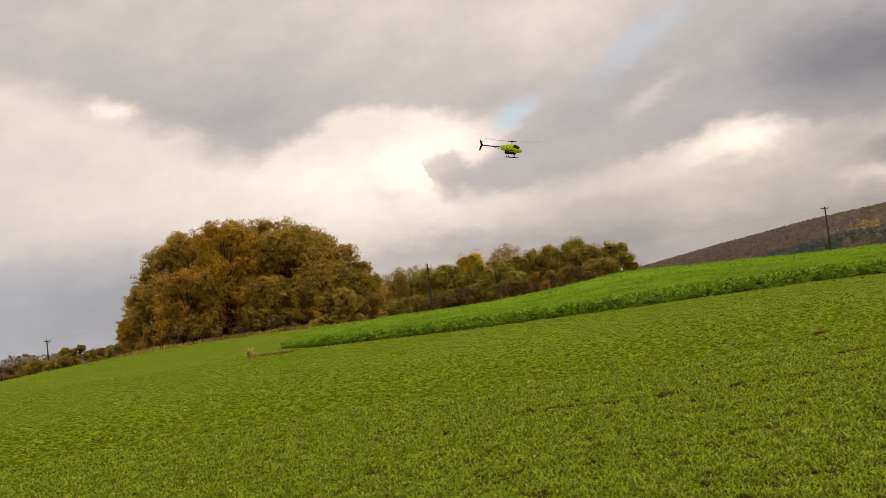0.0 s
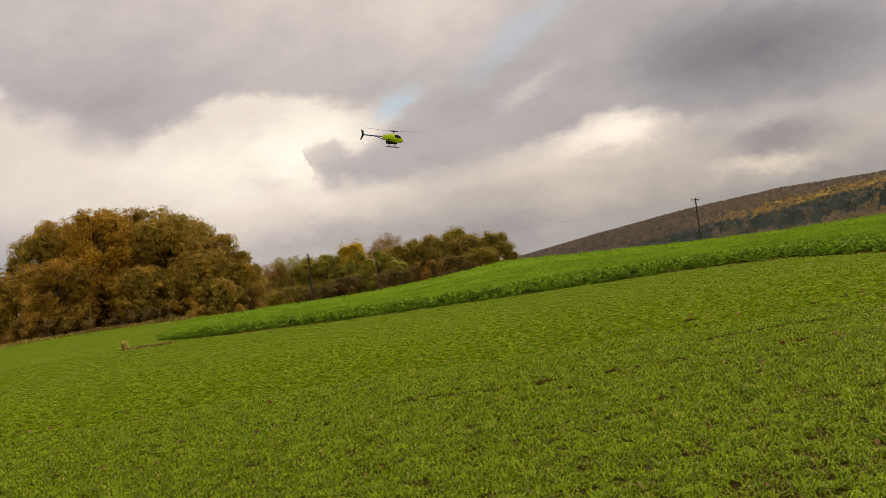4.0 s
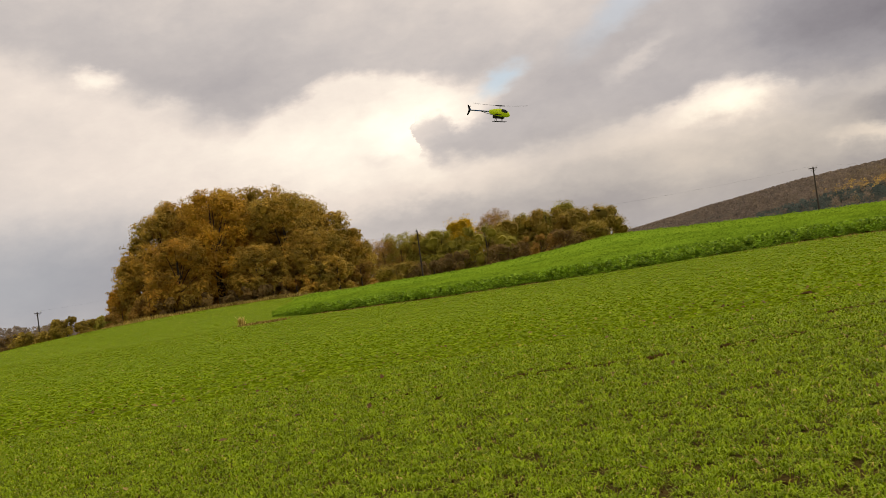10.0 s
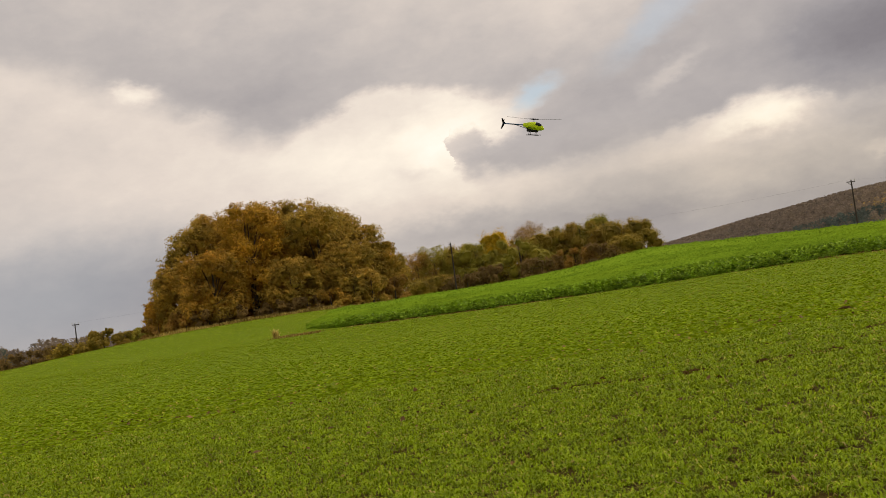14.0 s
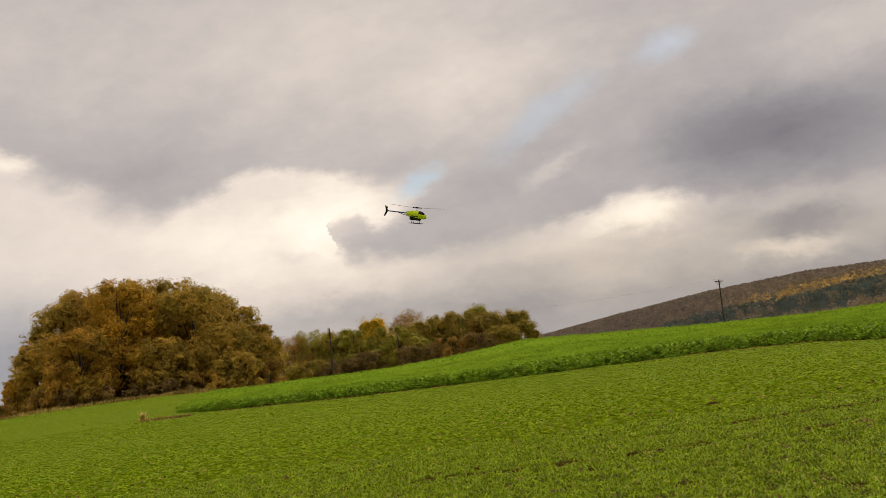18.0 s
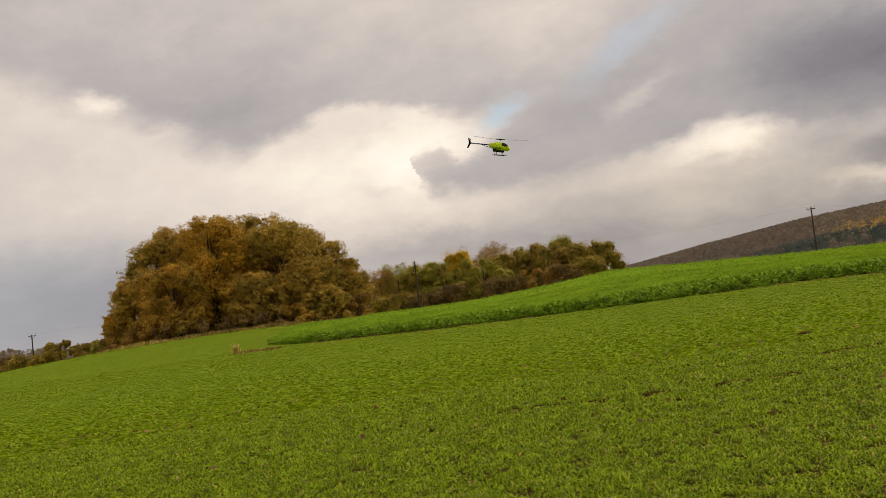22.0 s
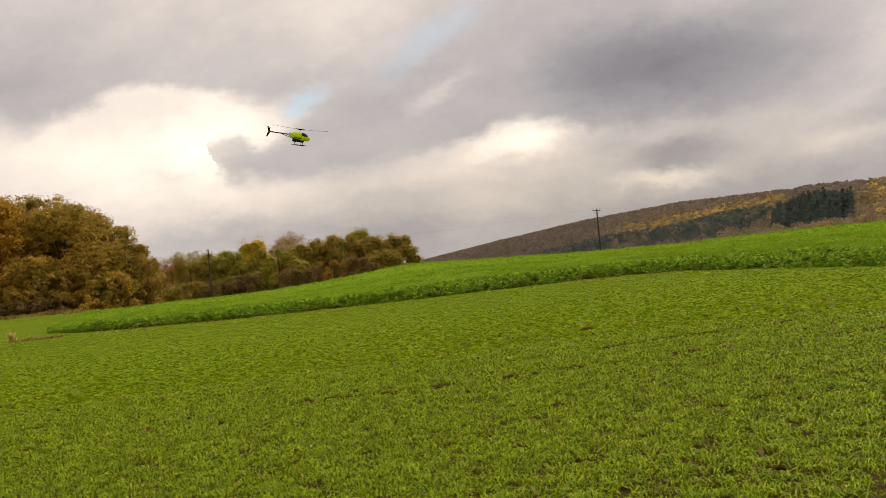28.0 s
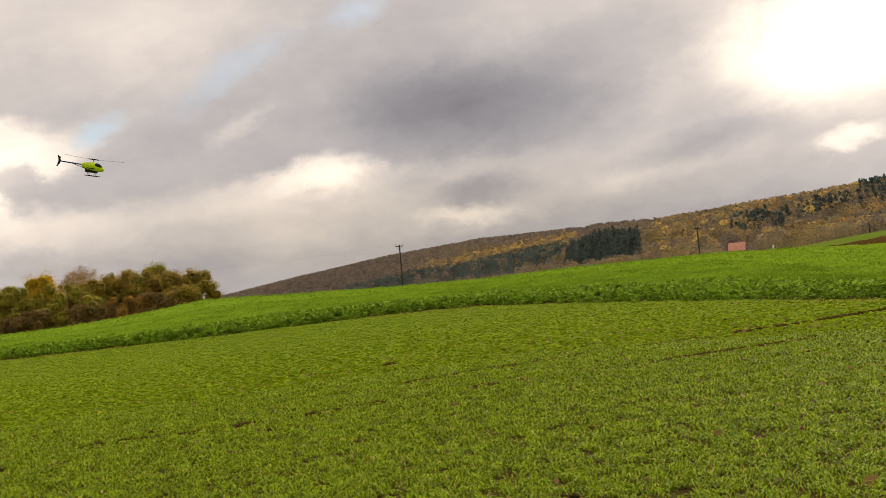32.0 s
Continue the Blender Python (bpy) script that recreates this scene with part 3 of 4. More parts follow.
# ---- the taller bright green crop on the rise ----
def make_crop():
    rng = np.random.default_rng(5)
    # a bumpy canopy sheet behind the first rows of single plants
    az = np.arange(-8.9, 60, 0.35)
    steps = np.concatenate([[2.2, 2.6, 3.0, 3.5], np.geomspace(4.2, 95, 58)])
    a, s = np.meshgrid(az, steps, indexing="ij")
    r = crop_near(a) + (s + crop_start(a)) * crop_depth(a)
    h = np.interp(s, [2.2, 3.5, 90], [0.0, 0.20, 0.22])
    x, y = r * np.sin(np.radians(a)), r * np.cos(np.radians(a))
    jag = np.array([noise.noise((p * 1.3, q * 1.3, 1.0)) for p, q in zip(x.ravel(), y.ravel())]).reshape(x.shape)
    z = ground(a, r) + h * (1 + 0.45 * jag) * np.clip((a + 8.9) / 1.8, 0, 1) - 0.02
    n, k = a.shape
    i = np.arange(n * k).reshape(n, k)
    f = np.stack([i[:-1, :-1], i[:-1, 1:], i[1:, 1:], i[1:, :-1]], -1).reshape(-1, 4)
    canopy = mesh_from("crop_canopy", np.stack([x, y, z], -1).reshape(-1, 3), f, CANOPY)
    thing = tagged(new("catch_crop", canopy), "dense bright green leafy catch crop on the rise", "crop", kind="stuff")
    # soil sheet between the first rows, dark to stand in for leaf shade
    steps = np.array([0.1, 0.3, 1.0, 2.0, 3.0, 3.6])
    a, s = np.meshgrid(az[az > -6.6], steps, indexing="ij")
    r = crop_near(a) + s * (1 + crop_start(a) / 3.4) * crop_depth(a)
    z = ground(a, r) + np.where(s < 0.2, -0.03, 0.03)
    n, k = a.shape
    i = np.arange(n * k).reshape(n, k)
    f = np.stack([i[:-1, :-1], i[:-1, 1:], i[1:, 1:], i[1:, :-1]], -1).reshape(-1, 4)
    soil = mesh_from("crop_soil_shade", np.stack([r * np.sin(np.radians(a)), r * np.cos(np.radians(a)), z], -1).reshape(-1, 3), f, PLOUGH)
    part("crop_soil_shade", soil, thing, "dark soil sheet standing in for the shade between the first rows")["kind"] = "stuff"
    # single plants with broad leaves along the edge
    count = 7600
    a = rng.uniform(-8.9, 56, count)
    s = (rng.uniform(0, 1, count) * np.interp(a, [-6, 10, 22, 32, 46], [3.0, 3.6, 5.0, 7.0, 8.0]) - 0.1) * (0.35 + 0.65 * crop_depth(a))
    wob = np.array([noise.noise((q * 1.1, 4.0, 0)) for q in a]) * 0.55
    r = crop_near(a) + s + wob
    x, y = r * np.sin(np.radians(a)), r * np.cos(np.radians(a))
    size = rng.uniform(0.65, 1.2, count) * np.interp(s, [-0.1, 0.5, 1.2, 5], [0.45, 0.95, 1.2, 1.05]) * np.interp(a, [-9.0, -7.2, 15, 32], [0.35, 0.90, 1.0, 0.76])
    z = ground(a, r)
    per = 12
    k = np.repeat(np.arange(count), per)
    th, up = rng.uniform(0, 2 * math.pi, len(k)), rng.uniform(0.02, 1.0, len(k))
    out = np.stack([np.cos(th), np.sin(th), np.zeros(len(k))], 1)
    base = np.stack([x[k], y[k], z[k] + up * 0.27 * size[k]], 1)
    long = (0.24 - 0.08 * up) * size[k] * rng.uniform(0.7, 1.3, len(k))
    tilt = np.clip(0.25 + 0.6 * up + rng.normal(0, 0.2, len(k)), 0, 1.1)
    way = out * np.cos(tilt)[:, None] + np.array([0, 0, 1.0]) * np.sin(tilt)[:, None]
    side = np.cross(way, [0, 0, 1.0]) + rng.normal(0, 0.25, (len(k), 3))
    side *= (long * 0.30 / np.linalg.norm(side, axis=1))[:, None]
    tip = base + way * long[:, None] - np.array([0, 0, 1.0]) * (long * 0.25)[:, None]
    mid = base + way * (long * 0.55)[:, None]
    v = np.stack([base, mid + side, tip, mid - side], 1).reshape(-1, 3)
    ob = part("edge_plants", mesh_from("edge_plants", v, np.arange(4 * len(k)).reshape(-1, 4), CROP), thing, "leafy green plants along the field edge")
    ob["kind"] = "stuff"
    # leaves on the canopy farther in
    cs, ns, sz = [], [], []
    for s0, s1, count, big in ((3.0, 9, 32000, 0.085), (9, 22, 38000, 0.10), (22, 90, 36000, 0.14)):
        a = rng.uniform(-8.9, 56, count)
        s = rng.uniform(s0, s1, count)
        r = crop_near(a) + (s + crop_start(a)) * crop_depth(a)
        x, y = r * np.sin(np.radians(a)), r * np.cos(np.radians(a))
        jag = np.array([noise.noise((p * 1.3, q * 1.3, 1.0)) for p, q in zip(x, y)])
        h = 0.265 * np.interp(a, [-9.0, -7.2], [0.3, 1.0]) * (1 + 0.45 * jag) * rng.uniform(0.8, 1.12, count)
        cs.append(np.stack([x, y, ground(a, r) + h], 1))
        ns.append(np.stack([-x / r * 0.5, -y / r * 0.5, np.full(count, 1.0)], 1))
        sz.append(np.full(count, big))
    v, f = leaves(np.concatenate(cs), np.concatenate(ns), np.concatenate(sz), 0.65, 0.22, rng)
    ob = part("crop_leaves", mesh_from("crop_leaves", v, f, CROP_TOP), thing, "bright green leaves")
    ob["kind"] = "stuff"


make_crop()

# ---- trees ----
def lump_grid():
    """A unit ball of 24 quads, from a cut cube."""
    v, f, seen = [], [], {}

    def vert(p):
        key = tuple(round(c, 4) for c in p)
        if key not in seen:
            seen[key] = len(v)
            v.append(Vector(p).normalized())
        return seen[key]

    for axis in range(3):
        for side in (-1, 1):
            for i in range(2):
                for j in range(2):
                    q = []
                    for di, dj in ((0, 0), (1, 0), (1, 1), (0, 1)):
                        p = [0, 0, 0]
                        p[axis], p[(axis + 1) % 3], p[(axis + 2) % 3] = side, -1 + (i + di) * 2 / 2, -1 + (j + dj) * 2 / 2
                        q.append(vert(p))
                    f.append(q)
    return np.array(v), np.array(f)


LUMP_V, LUMP_F = lump_grid()
LUMP_T = np.concatenate([LUMP_F[:, [0, 1, 2]], LUMP_F[:, [0, 2, 3]]])


def tree(name, at, height, spread, leaf_mat, label, category="tree", puffs=40, per=120, leaf=0.40, low=0.0, seed=1, group="", trunk=None, airy=0.0, limbs=6, belly=0.38, sink=0.1, loosely=0.45, clump=1.0, heart=0.33):
    """A tree or shrub on the ground: trunk and limbs, and a crown of leaf sprays in uneven puffs."""
    rng = np.random.default_rng(seed)
    x, y = at
    z = float(ground_xy(x, y))
    root = tagged(new(name), label, category, group)
    root.location = (x, y, z - sink)
    trunk = trunk or height * 0.026
    th = rng.uniform(0, 2 * math.pi, puffs)
    rad = rng.uniform(0.35, 1.0, puffs) ** 0.5
    up = rng.uniform(0.02, 0.94, puffs)
    girth = np.where(up > belly, np.sqrt(np.clip(1 - ((up - belly) / (1.02 - belly)) ** 2, 0.02, 1)), 0.80 + 0.20 * up / belly)
    zc = height * (low + (1 - low) * up)
    c = np.stack([np.cos(th) * spread * 0.44 * girth * rad, np.sin(th) * spread * 0.44 * girth * rad, zc], 1)
    pr = rng.uniform(0.055, 0.115, puffs) * (spread + height) * clump
    pr = np.minimum(pr, np.maximum(0.3, height * 1.02 - zc))
    sway = rng.normal(0, 0.03 * height, 2)
    v, f = tube([(0, 0, 0), (sway[0] * 0.3, sway[1] * 0.3, height * 0.25), (sway[0], sway[1], height * 0.55), (sway[0] * 0.6, sway[1] * 0.6, height * 0.9)],
                [trunk * 1.35, trunk, trunk * 0.6, trunk * 0.1])
    part("trunk", mesh_from("trunk", v, f, BARK), root, "dark brown tapered trunk")
    for k in rng.permutation(puffs)[:limbs]:
        h0 = min(max(0.14 * height, c[k][2] * 0.5), 0.8 * height)
        q = h0 / height
        start = (sway[0] * q, sway[1] * q, h0)
        mid = (c[k][0] * 0.5, c[k][1] * 0.5, h0 + (c[k][2] - h0) * 0.6)
        w = trunk * 0.42 * (1 - 0.5 * q)
        v, f = tube([start, mid, tuple(c[k])], [w, w * 0.6, w * 0.15], 5)
        part("limb", mesh_from("limb", v, f, BARK), root)
    # each puff carries smaller clumps of sprays on its outside
    tone = np.clip(rng.normal(0.5, 0.24, puffs), 0, 1)
    each = 10
    own = np.repeat(np.arange(puffs), each)
    ds = rng.normal(0, 1, (len(own), 3)) + [0, 0, 0.25]
    ds /= np.linalg.norm(ds, axis=1)[:, None]
    sc = c[own] + ds * (pr[own] * rng.uniform(0.45, 0.95, len(own)))[:, None]
    sr = pr[own] * rng.uniform(0.22, 0.44, len(own))
    st = np.clip(tone[own] * 0.65 + rng.uniform(0, 0.45, len(own)), 0, 1)
    k = rng.integers(0, len(own), puffs * per)
    d = rng.normal(0, 1, (len(k), 3))
    d /= np.linalg.norm(d, axis=1)[:, None]
    rr = rng.uniform(0.1, 1.0, len(k)) ** 0.45 * np.clip(1 + airy * rng.normal(0, 0.6, len(k)), 0.5, 1.3)
    loose = rng.uniform(0, 1, len(k)) < loosely
    pos = np.where(loose[:, None], c[own[k]] + d * (pr[own[k]] * (0.42 + 0.5 * rr))[:, None], sc[k] + d * (sr[k] * rr)[:, None] * [1.2, 1.2, 0.75])
    d = d + np.where(loose[:, None], 0, ds[k] * 0.8)
    pos[:, 2] = np.maximum(pos[:, 2], 0.15)
    v, f = sprays(pos, d + [0, 0, 0.6], np.full(len(k), leaf), 0.4, rng)
    shades = np.repeat(st[k], 3)
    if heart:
        # solid lumps added inside the puffs, darker than the sprays, to block the sky
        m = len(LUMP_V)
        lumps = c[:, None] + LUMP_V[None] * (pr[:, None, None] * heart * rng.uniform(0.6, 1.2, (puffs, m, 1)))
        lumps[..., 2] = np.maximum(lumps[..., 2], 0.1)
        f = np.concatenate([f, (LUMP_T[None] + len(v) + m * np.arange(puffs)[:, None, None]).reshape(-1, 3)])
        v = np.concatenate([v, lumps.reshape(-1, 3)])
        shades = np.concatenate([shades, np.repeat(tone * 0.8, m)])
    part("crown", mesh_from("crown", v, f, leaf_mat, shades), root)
    return root


OAK_LABEL = "spreading oak with golden brown autumn leaves in the grove"
OAKS = [  # azimuth, distance, height, spread, gold
    (-15.3, 124, 8.7, 6.6, 2), (-14.3, 127, 13.0, 8.2, 2), (-12.9, 129, 14.4, 11, 0), (-11.4, 123, 14.0, 10.5, 1), (-10.2, 128, 14.6, 11, 2), (-8.5, 131, 14.8, 10, 2),
    (-7.9, 123, 12.6, 9.5, 2), (-6.8, 129, 13.0, 8.5, 2), (-5.6, 126, 10.3, 8.2, 2), (-4.5, 127, 8.0, 7.0, 2), (-13.6, 119, 8.8, 8.5, 0), (-9.4, 119, 6.8, 8, 2),
    (-6.5, 120, 8.0, 8, 2), (-16.3, 125, 4.7, 4.6, 1), (-12.2, 137, 14.6, 11, 0), (-7.6, 138, 13.2, 11, 2)]
for i, (a, r, h, w, gold) in enumerate(OAKS):
    tree("oak", polar(a, r), h * 0.97, w, (OAK, OAK_GOLD, OAK_OLIVE)[gold], OAK_LABEL if gold < 2 else "tall oak with olive brown autumn leaves in the grove", "tree", 100, 330, 0.20, 0.06, 100 + i, "oaks of the grove", limbs=14, clump=0.80, loosely=0.18, airy=0.25 if a < -13.5 else 0.08)
# brushwood along the foot of the grove; the thickets' leaf colour carries its shade
for i, (a, r, h, w, m, lab) in enumerate([
        (-16.6, 119, 2.4, 4.5, RUSSET, "low russet shrub at the foot of the grove"), (-15.2, 118, 2.6, 5, RUSSET, "low russet shrub at the foot of the grove"),
        (-14.0, 117, 2.2, 5, THICKET, "low thicket at the foot of the grove with shade in its leaf colour"), (-12.4, 116, 2.0, 4.5, THICKET, "low thicket at the foot of the grove with shade in its leaf colour"),
        (-10.6, 116, 1.9, 4.5, THICKET, "low thicket at the foot of the grove with shade in its leaf colour"), (-8.7, 116, 1.9, 4.5, THICKET, "low thicket at the foot of the grove with shade in its leaf colour"),
        (-7.4, 116, 2.5, 4.5, OAK, "low brown shrub at the foot of the grove"), (-5.1, 117, 4.4, 3.6, OAK_OLIVE, "yellowish olive young tree beside the grove"),
        (-6.1, 117, 3.6, 4.0, SHRUB, "low brown shrub at the foot of the grove"), (-3.9, 120, 3.2, 3.5, RUSSET, "low russet shrub beside the grove"),
        # thickets added under the crowns to close gaps of sky
        (-11.7, 128, 3.2, 6.5, THICKET, "low added thicket under the oaks with shade in its leaf colour"), (-9.8, 130, 3.4, 6.5, THICKET, "low added thicket under the oaks with shade in its leaf colour"), (-7.9, 130, 3.2, 6.5, THICKET, "low added thicket under the oaks with shade in its leaf colour"), (-13.6, 129, 3.0, 6, THICKET, "low added thicket under the oaks with shade in its leaf colour")]):
    tree("shrub", polar(a, r), h, w, m, lab, "shrub", 18, 190, 0.25, 0.0, 300 + i, "brushwood of the grove", limbs=3)

# ---- the belt of shrubs and young trees behind the crest ----
BELT = [  # azimuth, distance, elevation of the top, spread, leaves, airy, label
    (-2.7, 170, 2.95, 5.5, RUSSET, 0.5, "thin pinkish brown young tree"), (-1.6, 171, 3.12, 6, WILLOW, 0.3, "olive brown shrub of the belt"), (-0.4, 173, 3.0, 6.5, SHRUB, 0.2, "olive brown shrub of the belt"),
    (0.7, 170, 3.0, 6.5, WILLOW, 0.1, "olive brown shrub of the belt"), (1.9, 172, 3.62, 3.4, YELLOW, 0.2, "bright yellow young birch in the belt"), (3.0, 166, 2.95, 7.5, WILLOW, 0.1, "rounded grey green willow in the belt"),
    (3.75, 176, 3.68, 4.5, RUSSET, 0.7, "thin bare-topped brown birch"), (4.7, 170, 3.20, 6.5, SHRUB, 0.1, "olive brown shrub of the belt"), (5.7, 172, 3.25, 6.5, WILLOW, 0.1, "olive brown shrub of the belt"),
    (6.6, 170, 3.35, 6.5, SHRUB, 0.2, "olive brown shrub of the belt"), (7.45, 174, 3.62, 3.2, WILLOW, 0.2, "slender dark green young conifer"), (8.2, 170, 3.20, 6.5, SHRUB, 0.1, "olive brown shrub of the belt"),
    (9.0, 171, 3.20, 6, SHRUB, 0.1, "yellowish brown shrub of the belt"), (9.75, 170, 3.00, 4.5, SHRUB, 0.1, "yellowish brown shrub of the belt")]
# low row at the belt's foot, its shade put into the dark leaves
THICKETS = [
    (0.1, 162, 1.45, 6, THICKET, 0.1, "low thicket before the belt with shade in its leaf colour"), (-1.9, 163, 1.55, 6, SHRUB, 0.1, "low brown shrub before the belt"), (1.4, 163, 1.7, 5, THICKET, 0.1, "low thicket before the belt with shade in its leaf colour"),
    (4.3, 162, 1.8, 6, THICKET, 0.1, "low thicket before the belt with shade in its leaf colour"), (6.0, 162, 2.0, 6, RUSSET, 0.1, "low russet thicket before the belt"), (7.6, 162, 2.15, 6, THICKET, 0.1, "low thicket before the belt with shade in its leaf colour"),
    (8.8, 162, 2.4, 5, SHRUB, 0.1, "golden brown shrub before the belt")]
for i, (a, r, e, w, m, airy, lab) in enumerate(BELT + THICKETS):
    x, y = polar(a, r)
    h = EYE_Z + r * math.tan(radians(e)) - float(ground_xy(x, y))
    tree("young_tree" if "tree" in lab or "birch" in lab or "conifer" in lab else "shrub", (x, y), h * 1.03, w * 1.4, m, lab, "tree" if h > 6 else "shrub", 54, 360, 0.165, 0.0, 400 + i, "shrub belt behind the crest", airy=max(airy * 0.6, 0.05), limbs=5, belly=0.5, loosely=0.5, heart=0.0 if airy > 0.25 else 0.55)

fill = [SHRUB, OAK, SHRUB, RUSSET, WILLOW, SHRUB]
for i in range(17):
    a, r = -3.1 + 0.78 * i, 181 + 2.5 * math.sin(i * 2.1)
    e = float(np.interp(a, [-3.2, -1.5, 0.4, 2, 4, 6, 8, 9.6], [2.5, 2.75, 2.65, 3.0, 3.05, 3.05, 3.1, 2.85])) + 0.1 * math.sin(i * 3.3)
    x, y = polar(a, r)
    h = EYE_Z + r * math.tan(radians(e)) - float(ground_xy(x, y))
    tree("shrub", (x, y), h, 6.5, fill[i % 6], "dense olive brown shrub at the back of the belt", "shrub", 44, 95, 0.26, 0.0, 450 + i, "shrub belt behind the crest", limbs=4, belly=0.5, loosely=0.75)

# ---- scrub beyond the left shoulder of the field ----
for i, (a, r, e, w, m) in enumerate([(-16.2, 142, .95, 5, SHRUB), (-17.2, 142, .80, 5, WILLOW), (-18.3, 143, .62, 4.5, SHRUB), (-19.4, 142, .85, 5, SHRUB), (-20.1, 143, .50, 4.5, SHRUB),
                                     (-21.2, 146, .40, 5, SHRUB), (-22.0, 150, .30, 5, THICKET), (-23.0, 152, .22, 6, THICKET), (-24.2, 152, .15, 6, THICKET), (-25.5, 152, .05, 6, THICKET), (-27, 152, -.05, 6, THICKET)]):
    x, y = polar(a, r)
    h = EYE_Z + r * math.tan(radians(e)) - float(ground_xy(x, y))
    tree("shrub", (x, y), max(h * 1.12, 1.3), w, m, "yellow brown shrub beyond the field's shoulder", "shrub", 22, 170, 0.32, 0.0, 500 + i, "scrub beyond the shoulder", limbs=3)

# ---- wooded hills ----
def woods(name, label, count, az0, az1, rmin, rmax, tone_at, high, quads, seed, keep=None):
    rng = np.random.default_rng(seed)
    a = rng.uniform(az0, az1, count)
    r3 = np.interp(a, AZ, R3)
    r = r3 * (rmin + (rmax - rmin) * rng.uniform(0, 1, count))
    x, y = r * np.sin(np.radians(a)), r * np.cos(np.radians(a))
    z = ground(a, r)
    e = np.degrees(np.arctan2(z + high * 0.6 - EYE_Z, r))
    t, slim = tone_at(a, e, r, rng)
    ok = np.ones(count, bool) if keep is None else keep(a, e, r)
    a, r, x, y, z, t, slim = (k[ok] for k in (a, r, x, y, z, t, slim))
    n = len(a)
    h = high * rng.uniform(0.75, 1.2, n) * np.where(slim, 1.2, 1.0)
    w = high * rng.uniform(0.38, 0.55, n) * np.where(slim, 0.68, 1.0)
    k = np.repeat(np.arange(n), quads)
    up = rng.uniform(0.22, 1.0, len(k))
    shape = np.where(slim[k], 1.05 - up, np.sqrt(np.clip(1 - (np.abs(up - 0.45) / 0.6) ** 2, 0.05, 1)))
    th = rng.uniform(0, 2 * math.pi, len(k))
    d = np.stack([np.cos(th) * shape, np.sin(th) * shape, np.zeros(len(k))], 1)
    pos = np.stack([x[k], y[k], z[k] + up * h[k]], 1) + d * (w[k] * rng.uniform(0.6, 1.0, len(k)))[:, None]
    nor = d + np.stack([np.zeros(len(k))] * 2 + [up - 0.2], 1)
    size = np.where(slim[k], 0.8, 1.0) * h[k] * 1.35 / math.sqrt(quads)
    v, f = sprays(pos, nor + [0, -0.25, 0.15], size, 0.45, rng)
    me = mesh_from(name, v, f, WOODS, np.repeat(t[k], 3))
    tagged(new(name, me), label, "woods", kind="stuff")


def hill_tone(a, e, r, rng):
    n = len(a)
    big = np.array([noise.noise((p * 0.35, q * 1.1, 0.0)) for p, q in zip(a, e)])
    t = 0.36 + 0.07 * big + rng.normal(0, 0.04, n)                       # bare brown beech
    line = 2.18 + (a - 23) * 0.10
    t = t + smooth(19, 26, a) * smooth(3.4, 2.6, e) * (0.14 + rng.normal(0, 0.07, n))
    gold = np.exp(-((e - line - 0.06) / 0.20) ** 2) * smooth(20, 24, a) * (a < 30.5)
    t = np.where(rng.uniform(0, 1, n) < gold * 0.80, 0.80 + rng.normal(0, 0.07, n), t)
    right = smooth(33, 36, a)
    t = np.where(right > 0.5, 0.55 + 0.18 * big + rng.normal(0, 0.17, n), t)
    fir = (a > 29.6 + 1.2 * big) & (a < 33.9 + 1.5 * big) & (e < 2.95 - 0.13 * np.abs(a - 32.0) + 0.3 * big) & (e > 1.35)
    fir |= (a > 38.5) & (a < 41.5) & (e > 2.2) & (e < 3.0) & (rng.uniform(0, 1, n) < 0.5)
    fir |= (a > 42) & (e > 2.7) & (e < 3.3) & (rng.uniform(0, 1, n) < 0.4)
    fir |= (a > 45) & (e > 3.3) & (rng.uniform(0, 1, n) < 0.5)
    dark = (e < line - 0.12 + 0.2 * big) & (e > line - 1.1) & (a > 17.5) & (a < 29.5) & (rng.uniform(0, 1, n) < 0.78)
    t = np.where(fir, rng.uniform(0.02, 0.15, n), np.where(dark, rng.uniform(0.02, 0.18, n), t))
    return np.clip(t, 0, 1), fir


def off_house(a, e, r):
    return ~((np.abs(a - 38.7) < 0.95) & (r < 450))


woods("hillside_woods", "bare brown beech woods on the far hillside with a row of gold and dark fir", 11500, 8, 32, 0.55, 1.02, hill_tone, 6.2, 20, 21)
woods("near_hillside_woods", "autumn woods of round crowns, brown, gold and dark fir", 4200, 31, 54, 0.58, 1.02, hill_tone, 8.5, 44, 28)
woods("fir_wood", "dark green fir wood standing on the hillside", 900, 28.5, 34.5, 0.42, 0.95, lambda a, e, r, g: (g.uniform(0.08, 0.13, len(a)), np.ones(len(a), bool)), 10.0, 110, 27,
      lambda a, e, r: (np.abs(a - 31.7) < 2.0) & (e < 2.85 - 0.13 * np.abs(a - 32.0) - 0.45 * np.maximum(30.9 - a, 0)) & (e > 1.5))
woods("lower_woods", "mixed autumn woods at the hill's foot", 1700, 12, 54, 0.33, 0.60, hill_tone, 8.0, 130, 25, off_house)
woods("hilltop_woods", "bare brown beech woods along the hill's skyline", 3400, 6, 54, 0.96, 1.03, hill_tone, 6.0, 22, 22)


def valley_tone(a, e, r, rng):
    t = np.where(rng.uniform(0, 1, len(a)) < 0.10, 0.74, 0.52) + rng.normal(0, 0.10, len(a))
    return np.clip(t, 0, 1), np.zeros(len(a), bool)


